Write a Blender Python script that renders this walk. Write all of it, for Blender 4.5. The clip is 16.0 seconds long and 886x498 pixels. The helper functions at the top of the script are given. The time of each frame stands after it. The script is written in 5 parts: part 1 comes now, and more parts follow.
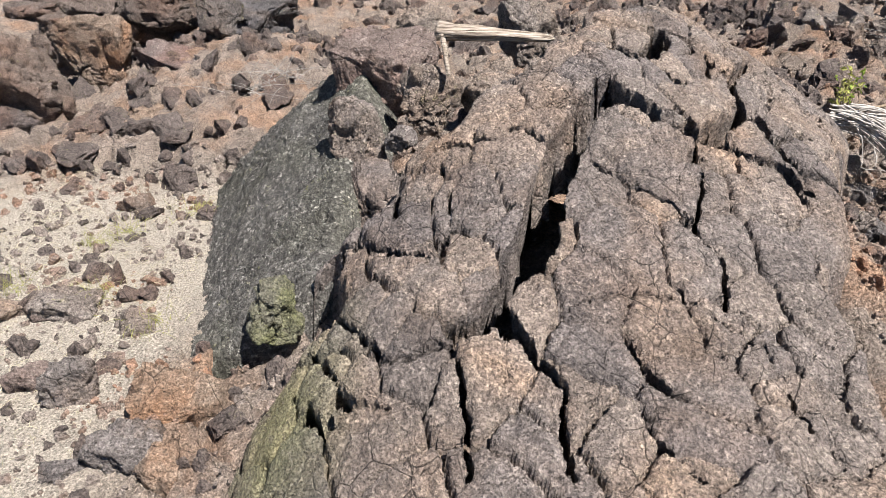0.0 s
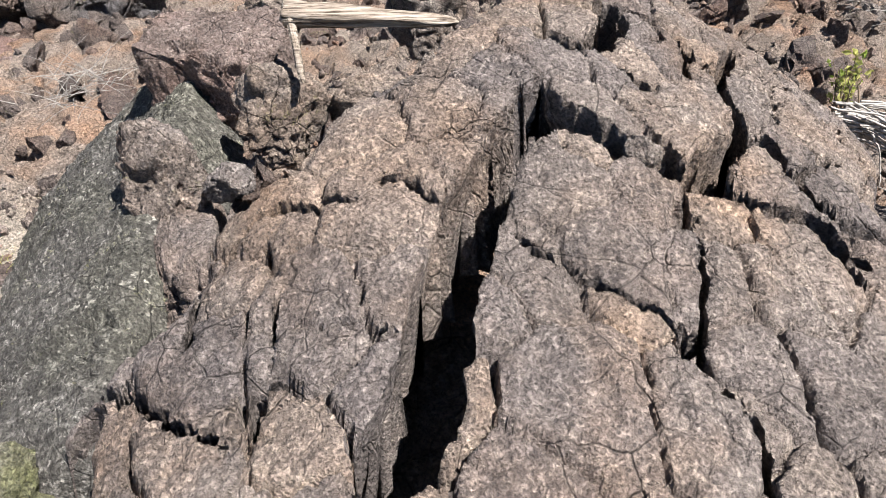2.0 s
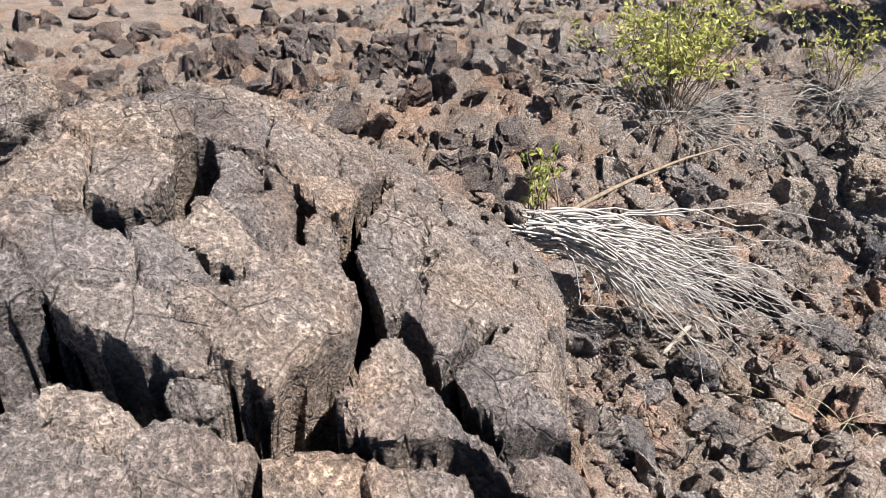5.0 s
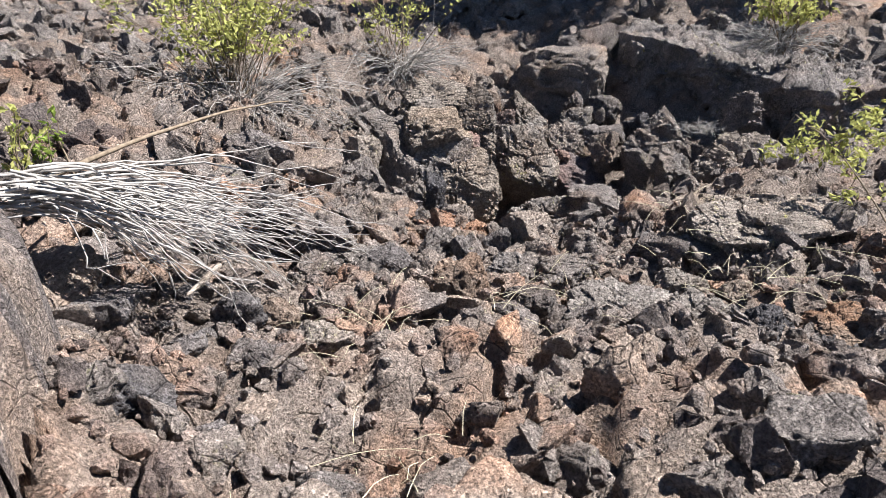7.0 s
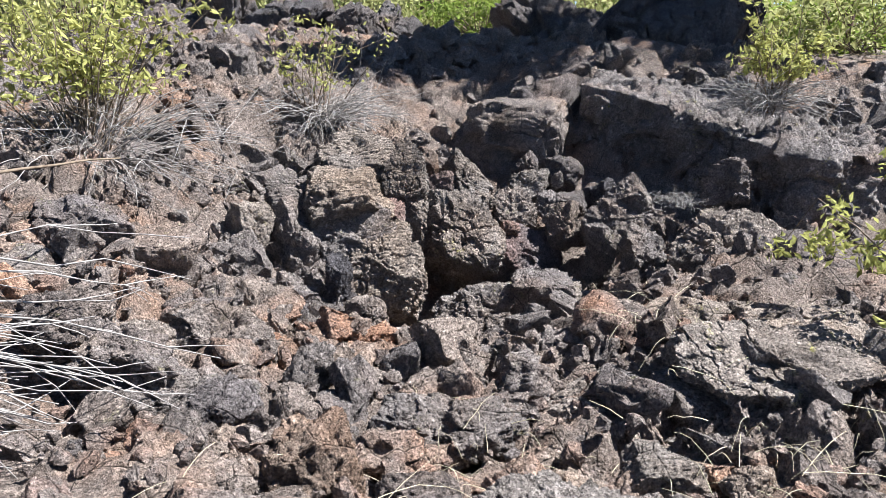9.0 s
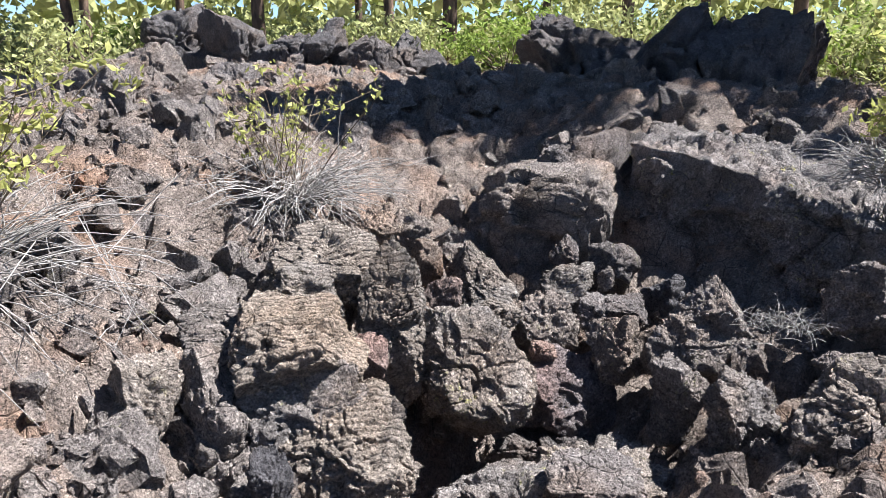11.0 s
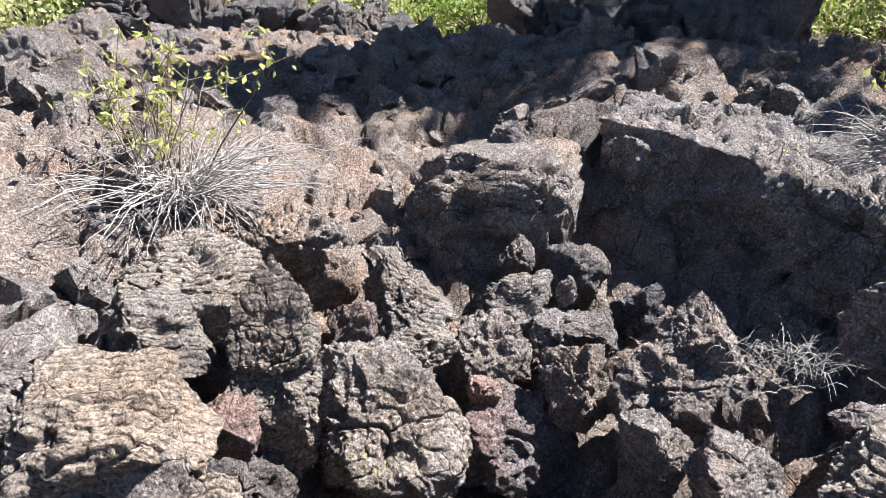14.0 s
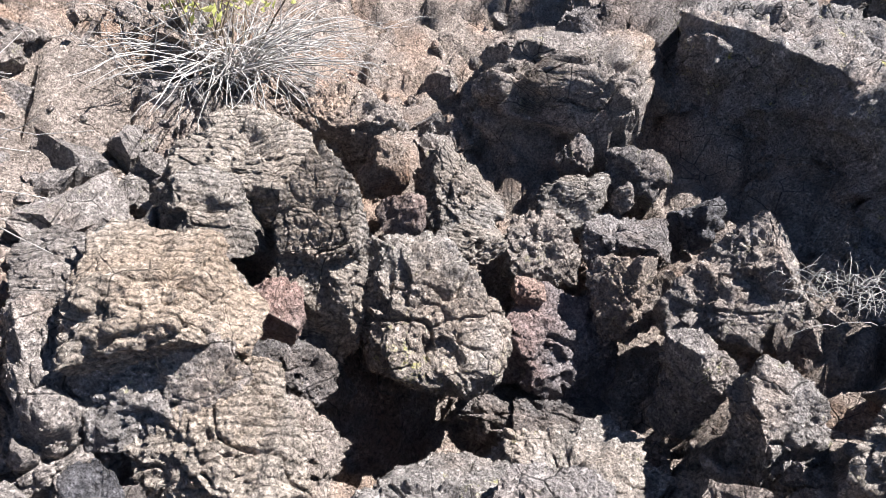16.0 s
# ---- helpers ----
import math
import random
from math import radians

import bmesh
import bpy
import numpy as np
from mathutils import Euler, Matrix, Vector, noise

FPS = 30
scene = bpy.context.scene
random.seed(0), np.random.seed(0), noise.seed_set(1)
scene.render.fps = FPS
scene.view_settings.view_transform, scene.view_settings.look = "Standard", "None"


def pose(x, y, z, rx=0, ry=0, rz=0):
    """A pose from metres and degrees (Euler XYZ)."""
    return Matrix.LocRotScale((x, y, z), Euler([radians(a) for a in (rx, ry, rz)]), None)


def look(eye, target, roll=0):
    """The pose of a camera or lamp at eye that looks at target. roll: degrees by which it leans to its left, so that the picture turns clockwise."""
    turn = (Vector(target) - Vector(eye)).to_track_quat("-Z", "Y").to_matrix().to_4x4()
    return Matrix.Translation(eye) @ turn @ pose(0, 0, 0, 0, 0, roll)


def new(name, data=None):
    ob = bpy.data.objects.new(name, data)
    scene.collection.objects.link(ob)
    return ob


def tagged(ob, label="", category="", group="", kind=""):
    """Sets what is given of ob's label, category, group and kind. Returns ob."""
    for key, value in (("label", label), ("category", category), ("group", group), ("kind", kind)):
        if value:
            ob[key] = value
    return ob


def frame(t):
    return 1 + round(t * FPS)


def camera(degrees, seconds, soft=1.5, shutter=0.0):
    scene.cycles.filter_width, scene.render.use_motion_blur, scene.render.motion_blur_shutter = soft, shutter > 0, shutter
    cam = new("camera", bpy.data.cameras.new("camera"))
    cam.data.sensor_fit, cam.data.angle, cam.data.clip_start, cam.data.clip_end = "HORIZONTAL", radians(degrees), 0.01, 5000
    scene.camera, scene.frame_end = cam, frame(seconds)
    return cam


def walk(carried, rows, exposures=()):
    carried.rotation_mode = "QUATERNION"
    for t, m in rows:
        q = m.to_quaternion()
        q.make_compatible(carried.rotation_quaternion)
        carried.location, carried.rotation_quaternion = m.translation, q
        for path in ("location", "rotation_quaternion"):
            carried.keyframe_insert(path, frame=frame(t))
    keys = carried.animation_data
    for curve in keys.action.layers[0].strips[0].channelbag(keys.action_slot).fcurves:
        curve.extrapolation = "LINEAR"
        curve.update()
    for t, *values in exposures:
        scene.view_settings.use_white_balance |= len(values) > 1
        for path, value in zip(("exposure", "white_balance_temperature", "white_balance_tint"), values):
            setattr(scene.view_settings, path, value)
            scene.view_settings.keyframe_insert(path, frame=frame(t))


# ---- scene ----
cam = camera(64.9, 16.0, soft=0.5)
PATH = [
    (0, (0.199, -0.371, 1.373), (0.070, 1.421, 0.494), -0.8),
    (0.5, (0.238, -0.056, 1.326), (0.122, 1.722, 0.418), -0.4),
    (1, (0.251, 0.362, 1.322), (0.154, 2.119, 0.372), -0.4),
    (1.5, (0.284, 0.591, 1.286), (0.271, 2.374, 0.380), -0.7),
    (2, (0.415, 1.035, 1.167), (0.464, 2.803, 0.234), -1.1),
    (2.5, (0.680, 1.570, 1.138), (0.775, 3.345, 0.222), -1.2),
    (3, (0.918, 1.693, 1.188), (1.155, 3.478, 0.317), -0.0),
    (3.2, (0.991, 1.733, 1.204), (1.307, 3.510, 0.343), 0.0),
    (5.3, (1.163, 1.773, 1.272), (1.919, 3.439, 0.464), 0.1),
    (5.5, (1.181, 1.741, 1.269), (2.058, 3.350, 0.468), -0.1),
    (6, (1.263, 1.652, 1.169), (2.373, 3.124, 0.394), -0.8),
    (6.5, (1.505, 1.607, 1.076), (2.758, 2.950, 0.287), -1.6),
    (7, (1.693, 1.474, 0.847), (3.066, 2.720, 0.097), -1.2),
    (7.5, (1.983, 1.527, 0.840), (3.422, 2.746, 0.174), -0.8),
    (8, (2.332, 1.668, 0.819), (3.793, 2.883, 0.193), -0.8),
    (8.5, (2.581, 1.766, 0.781), (4.054, 2.975, 0.175), -0.4),
    (9, (2.836, 2.014, 0.690), (4.302, 3.225, 0.073), 0.8),
    (9.5, (3.182, 2.400, 0.711), (4.618, 3.645, 0.090), 0.5),
    (10, (3.621, 2.680, 0.702), (5.043, 3.964, 0.129), -0.1),
    (10.2, (3.739, 2.748, 0.741), (5.162, 4.039, 0.185), 0.4),
    (12.3, (4.568, 2.974, 0.837), (5.998, 4.258, 0.285), -1.6),
    (12.5, (4.612, 2.975, 0.848), (6.054, 4.249, 0.302), -0.5),
    (13, (4.739, 3.134, 0.872), (6.195, 4.378, 0.298), 0.6),
    (13.5, (4.871, 3.302, 0.854), (6.324, 4.541, 0.260), -0.4),
    (14, (5.000, 3.244, 0.755), (6.424, 4.495, 0.118), -1.2),
    (14.5, (5.112, 3.144, 0.651), (6.492, 4.380, -0.104), -1.0),
    (15, (5.210, 3.100, 0.576), (6.543, 4.305, -0.302), -1.0),
    (15.5, (5.201, 3.170, 0.710), (6.511, 4.351, -0.233), -0.2),
    (16, (5.052, 3.337, 0.779), (6.294, 4.585, -0.170), 1.9),
]
walk(cam, [(t, look(eye, target, roll)) for t, eye, target, roll in PATH], exposures=[(0, 1.45, 6400, 10), (3, 1.58, 6350, 10), (5.5, 1.5, 6300, 10), (7.5, 1.62, 6000, 10), (10, 1.66, 5850, 10), (12.5, 1.98, 5900, 10), (16, 2.08, 5950, 10)])

# ---- light ----
world = bpy.data.worlds.new("sky")
scene.world = world
world.use_nodes = True
SUN_AZ, SUN_EL = 133.0, 57.0   # degrees clockwise from +y, and above the horizon
sky = world.node_tree.nodes.new("ShaderNodeTexSky")
sky.sky_type, sky.sun_disc = "NISHITA", False
sky.sun_elevation, sky.sun_rotation = radians(SUN_EL), radians(SUN_AZ)
sky.air_density, sky.dust_density, sky.altitude = 0.6, 0.1, 1200.0
back = world.node_tree.nodes["Background"]
back.inputs[1].default_value = 0.053
world.node_tree.links.new(sky.outputs[0], back.inputs[0])
sun = new("sun", bpy.data.lights.new("sun", "SUN"))
sun.data.energy, sun.data.angle, sun.data.color = 5.0, radians(0.53), (1.0, 0.955, 0.90)
SUN = Vector((math.sin(radians(SUN_AZ)) * math.cos(radians(SUN_EL)), math.cos(radians(SUN_AZ)) * math.cos(radians(SUN_EL)), math.sin(radians(SUN_EL))))
sun.matrix_world = look(SUN * 50, (0, 0, 0))


# ---- noise in arrays ----
def hash3(i, j, k, seed):
    n = (i * 374761393 + j * 668265263 + k * 2147483647 + seed * 1274126177) & 0xFFFFFFFF
    n = ((n ^ (n >> 13)) * 1274126177) & 0xFFFFFFFF
    n = ((n ^ (n >> 16)) * 2246822519) & 0xFFFFFFFF
    return ((n ^ (n >> 15)) & 0xFFFFFF) / 0xFFFFFF


def vnoise(p, seed=0):
    """Value noise of points (n, 3), from -1 to 1."""
    i = np.floor(p).astype(np.int64)
    f = p - i
    f = f * f * (3 - 2 * f)
    total = 0.0
    for a in (0, 1):
        for b in (0, 1):
            for c in (0, 1):
                w = (f[:, 0] if a else 1 - f[:, 0]) * (f[:, 1] if b else 1 - f[:, 1]) * (f[:, 2] if c else 1 - f[:, 2])
                total = total + w * hash3(i[:, 0] + a, i[:, 1] + b, i[:, 2] + c, seed)
    return total * 2 - 1


def fbm(p, scale, octaves=4, seed=0, gain=0.5):
    total, amp = 0.0, 1.0
    for o in range(octaves):
        total = total + amp * vnoise(p * scale + 17.3 * o, seed + o)
        scale, amp = scale * 2.03, amp * gain
    return total


def cells(x, y, size, seed=0):
    """Distances to the nearest and second nearest of jittered seeds, and the nearest one's own number in 0..1."""
    gx, gy = x / size, y / size
    i, j = np.floor(gx).astype(np.int64), np.floor(gy).astype(np.int64)
    d1, d2, own = np.full(x.shape, 9.0), np.full(x.shape, 9.0), np.zeros(x.shape)
    zero = np.zeros_like(i)
    for a in (-1, 0, 1):
        for b in (-1, 0, 1):
            px, py = i + a + hash3(i + a, j + b, zero, seed), j + b + hash3(i + a, j + b, zero + 1, seed)
            d = np.hypot(px - gx, py - gy)
            n = hash3(i + a, j + b, zero + 2, seed)
            near = d < d1
            d2 = np.where(near, d1, np.minimum(d2, d))
            own, d1 = np.where(near, n, own), np.where(near, d, d1)
    return d1 * size, d2 * size, own


# ---- materials ----
def node(tree, kind, **values):
    n = tree.nodes.new(kind)
    for key, value in values.items():
        n.inputs[key].default_value = value
    return n


def ramp(tree, source, stops):
    r = tree.nodes.new("ShaderNodeValToRGB")
    while len(r.color_ramp.elements) < len(stops):
        r.color_ramp.elements.new(0.5)
    for e, (p, c) in zip(r.color_ramp.elements, stops):
        e.position, e.color = p, (*c, 1) if len(c) == 3 else c
    tree.links.new(source, r.inputs[0])
    return r.outputs[0]


def mix(tree, fac, a, b, kind="MIX"):
    m = tree.nodes.new("ShaderNodeMix")
    m.data_type, m.blend_type = "RGBA", kind
    for socket, value in ((m.inputs[0], fac), (m.inputs[6], a), (m.inputs[7], b)):
        if isinstance(value, (int, float)):
            socket.default_value = value
        elif isinstance(value, tuple):
            socket.default_value = (*value, 1)
        else:
            tree.links.new(value, socket)
    return m.outputs[2]


def grey(v):
    return (v, v, v)


def stone(name, dark, mid, pale, tint, lichen=None, bump=1.0, pit=1.0, pale_amount=0.5, ropy=0.0, tint_amount=0.5, crust=None, patch=None):
    """Vesicular lava: mottled crust, pale lichen specks, rusty tint, pits."""
    dark, mid, pale = ((0.99 * c[0], c[1], 1.10 * c[2]) for c in (dark, mid, pale))
    m = bpy.data.materials.new(name)
    m.use_nodes = True
    t = m.node_tree
    b = t.nodes["Principled BSDF"]
    b.inputs["Roughness"].default_value = 0.92
    b.inputs["Specular IOR Level"].default_value = 0.25
    geo = t.nodes.new("ShaderNodeNewGeometry")
    info = t.nodes.new("ShaderNodeObjectInfo")
    place = t.nodes.new("ShaderNodeVectorMath")
    place.operation = "ADD"
    t.links.new(geo.outputs["Position"], place.inputs[0])
    def tex(scale, detail=6.0, rough=0.6, distort=0.0):
        n = node(t, "ShaderNodeTexNoise", Scale=scale, Detail=detail, Roughness=rough, Distortion=distort)
        t.links.new(place.outputs[0], n.inputs["Vector"])
        return n.outputs[0]
    broad, grain, fine, rust = tex(3.1, 5), tex(24, 6, 0.7), tex(95, 4, 0.75), tex(1.7, 4, 0.55, 0.4)
    low = tuple(0.45 * a + 0.55 * b for a, b in zip(dark, mid))
    high = tuple(0.6 * a + 0.4 * b for a, b in zip(pale, mid))
    colour = ramp(t, grain, [(0.30, low), (0.5, mid), (0.70, high)])
    shade = ramp(t, broad, [(0.32, grey(0.74)), (0.5, grey(1.02)), (0.7, grey(1.26))])
    colour = mix(t, 1.0, colour, shade, "MULTIPLY")
    spots = ramp(t, tex(38, 5, 0.65, 0.3), [(0.53, grey(0)), (0.62, grey(1))])
    spots_where = ramp(t, tex(6.5, 4), [(0.42, grey(0)), (0.6, grey(pale_amount))])
    colour = mix(t, mix(t, 1.0, spots, spots_where, "MULTIPLY"), colour, tuple(min(1, 1.35 * c) for c in pale))
    rust_where = ramp(t, rust, [(0.47, grey(0)), (0.68, grey(tint_amount))])
    colour = mix(t, rust_where, colour, mix(t, 1.0, colour, tint, "MULTIPLY"))
    if lichen:
        l = ramp(t, tex(5.2, 6, 0.7, 0.6), [(0.56, grey(0)), (0.66, grey(0.75))])
        colour = mix(t, mix(t, 1.0, l, spots, "MULTIPLY"), colour, lichen)
    if crust:
        l = ramp(t, tex(2.2, 6, 0.7, 0.5), [(0.45, grey(0)), (0.6, grey(0.8))])
        colour = mix(t, l, colour, crust)
    if patch:
        attr = t.nodes.new("ShaderNodeAttribute")
        attr.attribute_name = "sand"
        l = mix(t, 1.0, ramp(t, tex(13, 6, 0.75, 0.4), [(0.28, grey(0.35)), (0.46, grey(1))]), attr.outputs["Color"], "MULTIPLY")
        colour = mix(t, l, colour, patch)
    fleck = ramp(t, fine, [(0.36, grey(0.72)), (0.5, grey(1.0)), (0.64, grey(1.2))])
    colour = mix(t, 1.0, colour, fleck, "MULTIPLY")
    # shade painted between grains and in vesicles, thick in some places, few in others
    holes = node(t, "ShaderNodeTexVoronoi", Scale=58.0)
    t.links.new(place.outputs[0], holes.inputs["Vector"])
    crumbs = ramp(t, tex(78, 4, 0.65, 0.2), [(0.41, grey(0.0)), (0.55, grey(1.0))])
    lumpy = ramp(t, tex(36, 4, 0.6, 0.3), [(0.32, grey(0.0)), (0.68, grey(1.0))])
    holed = ramp(t, tex(9.0, 3), [(0.40, grey(0.15)), (0.58, grey(1.0))])
    hole = mix(t, holed, grey(1.0), ramp(t, holes.outputs["Distance"], [(0.20, grey(0.0)), (0.36, grey(1.0))]))
    colour = mix(t, 1.0, colour, ramp(t, crumbs, [(0.0, grey(0.66)), (0.45, grey(0.96)), (1.0, grey(1.10))]), "MULTIPLY")
    colour = mix(t, hole, mix(t, 0.65, colour, dark), colour)
    warp = node(t, "ShaderNodeTexNoise", Scale=6.0, Detail=3.0)
    t.links.new(place.outputs[0], warp.inputs["Vector"])
    bent = t.nodes.new("ShaderNodeVectorMath")
    bent.operation = "MULTIPLY_ADD"
    bent.inputs[1].default_value = (0.05, 0.05, 0.05)
    t.links.new(warp.outputs["Color"], bent.inputs[0])
    t.links.new(place.outputs[0], bent.inputs[2])
    joint = node(t, "ShaderNodeTexVoronoi", Scale=6.0)
    joint.feature = "DISTANCE_TO_EDGE"
    t.links.new(bent.outputs[0], joint.inputs["Vector"])
    where = ramp(t, tex(2.6, 3), [(0.42, grey(0.0)), (0.62, grey(1.0))])
    line = ramp(t, joint.outputs[0], [(0.0, grey(0.25)), (0.022, grey(1.0))])
    if patch:
        bare = t.nodes.new("ShaderNodeInvert")
        t.links.new(attr.outputs["Color"], bare.inputs["Color"])
        where = mix(t, 1.0, where, bare.outputs[0], "MULTIPLY")
    line = mix(t, where, grey(1.0), line)
    colour = mix(t, 1.0, colour, line, "MULTIPLY")
    bands = None
    if ropy:
        wave = node(t, "ShaderNodeTexWave", Scale=13.0, Distortion=9.0, Detail=4.0)
        wave.inputs["Detail Scale"].default_value = 0.6
        wave.bands_direction = "DIAGONAL"
        t.links.new(place.outputs[0], wave.inputs["Vector"])
        bands = ramp(t, wave.outputs["Fac"], [(0.0, grey(0.0)), (0.35, grey(0.8)), (1.0, grey(1.0))])
        colour = mix(t, 0.6 * ropy, colour, mix(t, 1.0, colour, ramp(t, wave.outputs["Fac"], [(0.0, grey(0.5)), (0.22, grey(1.0))]), "MULTIPLY"))
    own = ramp(t, info.outputs["Random"], [(0.0, (0.80, 0.80, 0.82)), (0.5, (1.0, 0.98, 0.95)), (1.0, (1.2, 1.12, 1.02))])
    colour = mix(t, 1.0, colour, own, "MULTIPLY")
    t.links.new(colour, b.inputs["Base Color"])
    bump3 = node(t, "ShaderNodeBump", Strength=0.7 * bump, Distance=0.05)
    t.links.new(broad, bump3.inputs["Height"])
    bump1 = node(t, "ShaderNodeBump", Strength=1.0, Distance=0.035 * bump)
    t.links.new(grain, bump1.inputs["Height"])
    t.links.new(bump3.outputs[0], bump1.inputs["Normal"])
    bump2 = node(t, "ShaderNodeBump", Strength=1.0, Distance=0.014 * pit)
    t.links.new(lumpy, bump2.inputs["Height"])
    t.links.new(bump1.outputs[0], bump2.inputs["Normal"])
    bump6 = node(t, "ShaderNodeBump", Strength=1.0, Distance=0.009 * pit)
    t.links.new(hole, bump6.inputs["Height"])
    t.links.new(bump2.outputs[0], bump6.inputs["Normal"])
    bump4 = node(t, "ShaderNodeBump", Strength=1.0, Distance=0.012 * bump)
    t.links.new(crumbs, bump4.inputs["Height"])
    t.links.new(bump6.outputs[0], bump4.inputs["Normal"])
    bump5 = node(t, "ShaderNodeBump", Strength=0.8, Distance=0.02)
    t.links.new(line, bump5.inputs["Height"])
    t.links.new(bump4.outputs[0], bump5.inputs["Normal"])
    last = bump5
    if bands:
        last = node(t, "ShaderNodeBump", Strength=0.6 * ropy, Distance=0.010)
        t.links.new(bands, last.inputs["Height"])
        t.links.new(bump5.outputs[0], last.inputs["Normal"])
    t.links.new(last.outputs[0], b.inputs["Normal"])
    return m


dome_stone = stone("dome lava", (0.09, 0.077, 0.068), (0.25, 0.21, 0.175), (0.44, 0.375, 0.30), (1.25, 0.92, 0.62), pale_amount=0.6, tint_amount=0.4, patch=(0.235, 0.235, 0.115))
rough_stone = stone("rough lava", (0.085, 0.074, 0.066), (0.255, 0.22, 0.185), (0.47, 0.415, 0.345), (1.2, 0.93, 0.7), lichen=(0.24, 0.23, 0.10))
ropy_stone = stone("ropy lava", (0.12, 0.105, 0.085), (0.27, 0.235, 0.19), (0.46, 0.41, 0.34), (1.15, 0.95, 0.75), ropy=1.0)
# dark lava; some pit rocks get it too, so their shade lies in the colour
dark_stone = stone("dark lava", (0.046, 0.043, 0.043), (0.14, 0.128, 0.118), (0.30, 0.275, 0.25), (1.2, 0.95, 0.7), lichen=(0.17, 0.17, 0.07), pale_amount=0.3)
tan_stone = stone("tan lava", (0.11, 0.085, 0.065), (0.27, 0.205, 0.15), (0.42, 0.35, 0.27), (1.22, 0.88, 0.64), tint_amount=0.9)
red_stone = stone("rusty lava", (0.11, 0.082, 0.068), (0.26, 0.20, 0.165), (0.43, 0.36, 0.30), (1.18, 0.92, 0.82), tint_amount=0.7)
heap_stone = stone("brown heap lava", (0.055, 0.045, 0.039), (0.165, 0.133, 0.11), (0.33, 0.275, 0.225), (1.25, 0.88, 0.68), lichen=(0.20, 0.20, 0.09), pale_amount=0.3)
cap_stone = stone("red-capped lava", (0.11, 0.09, 0.078), (0.29, 0.24, 0.205), (0.50, 0.43, 0.37), (1.2, 0.86, 0.74), tint_amount=0.8)
lichen_stone = stone("lichened lava", (0.10, 0.095, 0.068), (0.25, 0.235, 0.16), (0.41, 0.38, 0.27), (1.0, 1.05, 0.7), lichen=(0.25, 0.27, 0.10), crust=(0.25, 0.26, 0.115))
moss_stone = stone("crusted slab", (0.023, 0.023, 0.022), (0.117, 0.115, 0.103), (0.359, 0.355, 0.320), (0.95, 1.0, 0.8), lichen=(0.28, 0.29, 0.12), bump=1.7, pale_amount=0.9)
rubble_stone = stone("rubble lava", (0.12, 0.098, 0.08), (0.33, 0.27, 0.212), (0.54, 0.46, 0.37), (1.35, 0.86, 0.58), tint_amount=0.8)
pale_stone = stone("pale lava", (0.12, 0.105, 0.088), (0.31, 0.27, 0.22), (0.52, 0.46, 0.385), (1.15, 0.94, 0.75), pale_amount=0.7, ropy=0.35, lichen=(0.42, 0.40, 0.10))
ledge_stone = stone("ledge lava", (0.09, 0.08, 0.07), (0.29, 0.255, 0.215), (0.54, 0.48, 0.41), (1.2, 0.93, 0.75), lichen=(0.52, 0.48, 0.08))
KINDS = dict(pale=pale_stone, rough=rough_stone, ropy=ropy_stone, dark=dark_stone, tan=tan_stone, red=red_stone, cap=cap_stone, brown=heap_stone, slab=rough_stone, block=ropy_stone, lichen=lichen_stone)


grit = stone("gritty lava crust", (0.095, 0.08, 0.066), (0.27, 0.222, 0.178), (0.47, 0.40, 0.32), (1.3, 0.9, 0.62), tint_amount=0.6, bump=1.2, patch=(0.47, 0.43, 0.38))


# ---- shape of the land ----
def hump(x, y, cx, cy, rx, ry, h):
    return h * np.exp(-((x - cx) / rx) ** 2 - ((y - cy) / ry) ** 2)


def dome_height(x, y):
    u, v = x - 1.0, y - 3.0
    return (0.489 - 0.19 * u + 0.452 * v - 0.244 * u * u - 0.016 * u * v - 0.065 * v * v
            + 0.046 * u ** 3 - 0.062 * u * u * v + 0.043 * u * v * v - 0.052 * v ** 3 + hump(x, y, -0.15, 1.85, 0.55, 0.45, 0.12))


def land(x, y):
    """Height of the ground between and below the rocks."""
    z = np.full(np.shape(x), -0.85)
    z = z + hump(x, y, 0.9, 3.4, 1.35, 1.7, 1.02)          # under the dome
    z = z + hump(x, y, 0.7, 0.0, 1.5, 1.6, 0.45)           # its near flank
    z = z + hump(x, y, 2.3, 7.5, 2.6, 3.0, 0.95)           # rough ground behind the dome
    z = z + hump(x, y, 4.3, 6.3, 1.2, 1.2, 0.35)
    z = z + hump(x, y, 3.9, 1.8, 1.6, 1.3, 0.35)           # rubble where the walk goes
    z = z + hump(x, y, 6.0, 2.3, 1.2, 1.1, 0.30)
    z = z + hump(x, y, 6.5, 4.65, 1.3, 0.75, -0.85)          # the pit
    z = z + hump(x, y, 6.6, 7.4, 1.6, 1.2, 0.55)
    z = z + hump(x, y, 10.2, 5.0, 1.6, 2.2, 0.95)          # behind the ledge
    z = z + hump(x, y, 8.8, 9.0, 3.0, 2.4, 0.85)
    z = z + hump(x, y, 12.8, 7.8, 3.0, 3.2, 0.95)           # dark mound
    z = z + hump(x, y, 11.0, 14.5, 5.0, 2.8, 0.95)          # far crest
    z = z + hump(x, y, 5.0, 12.0, 4.0, 3.0, 0.9)
    z = z + hump(x, y, -3.0, 8.0, 2.2, 2.0, 0.7)           # heap past the sand
    z = z + hump(x, y, 11.5, 2.0, 2.2, 2.2, 0.85)
    far = np.clip((np.hypot(x - 4, y - 4) - 10) / 8, 0, 1)
    return z + far * far * (3 - 2 * far) * 1.0


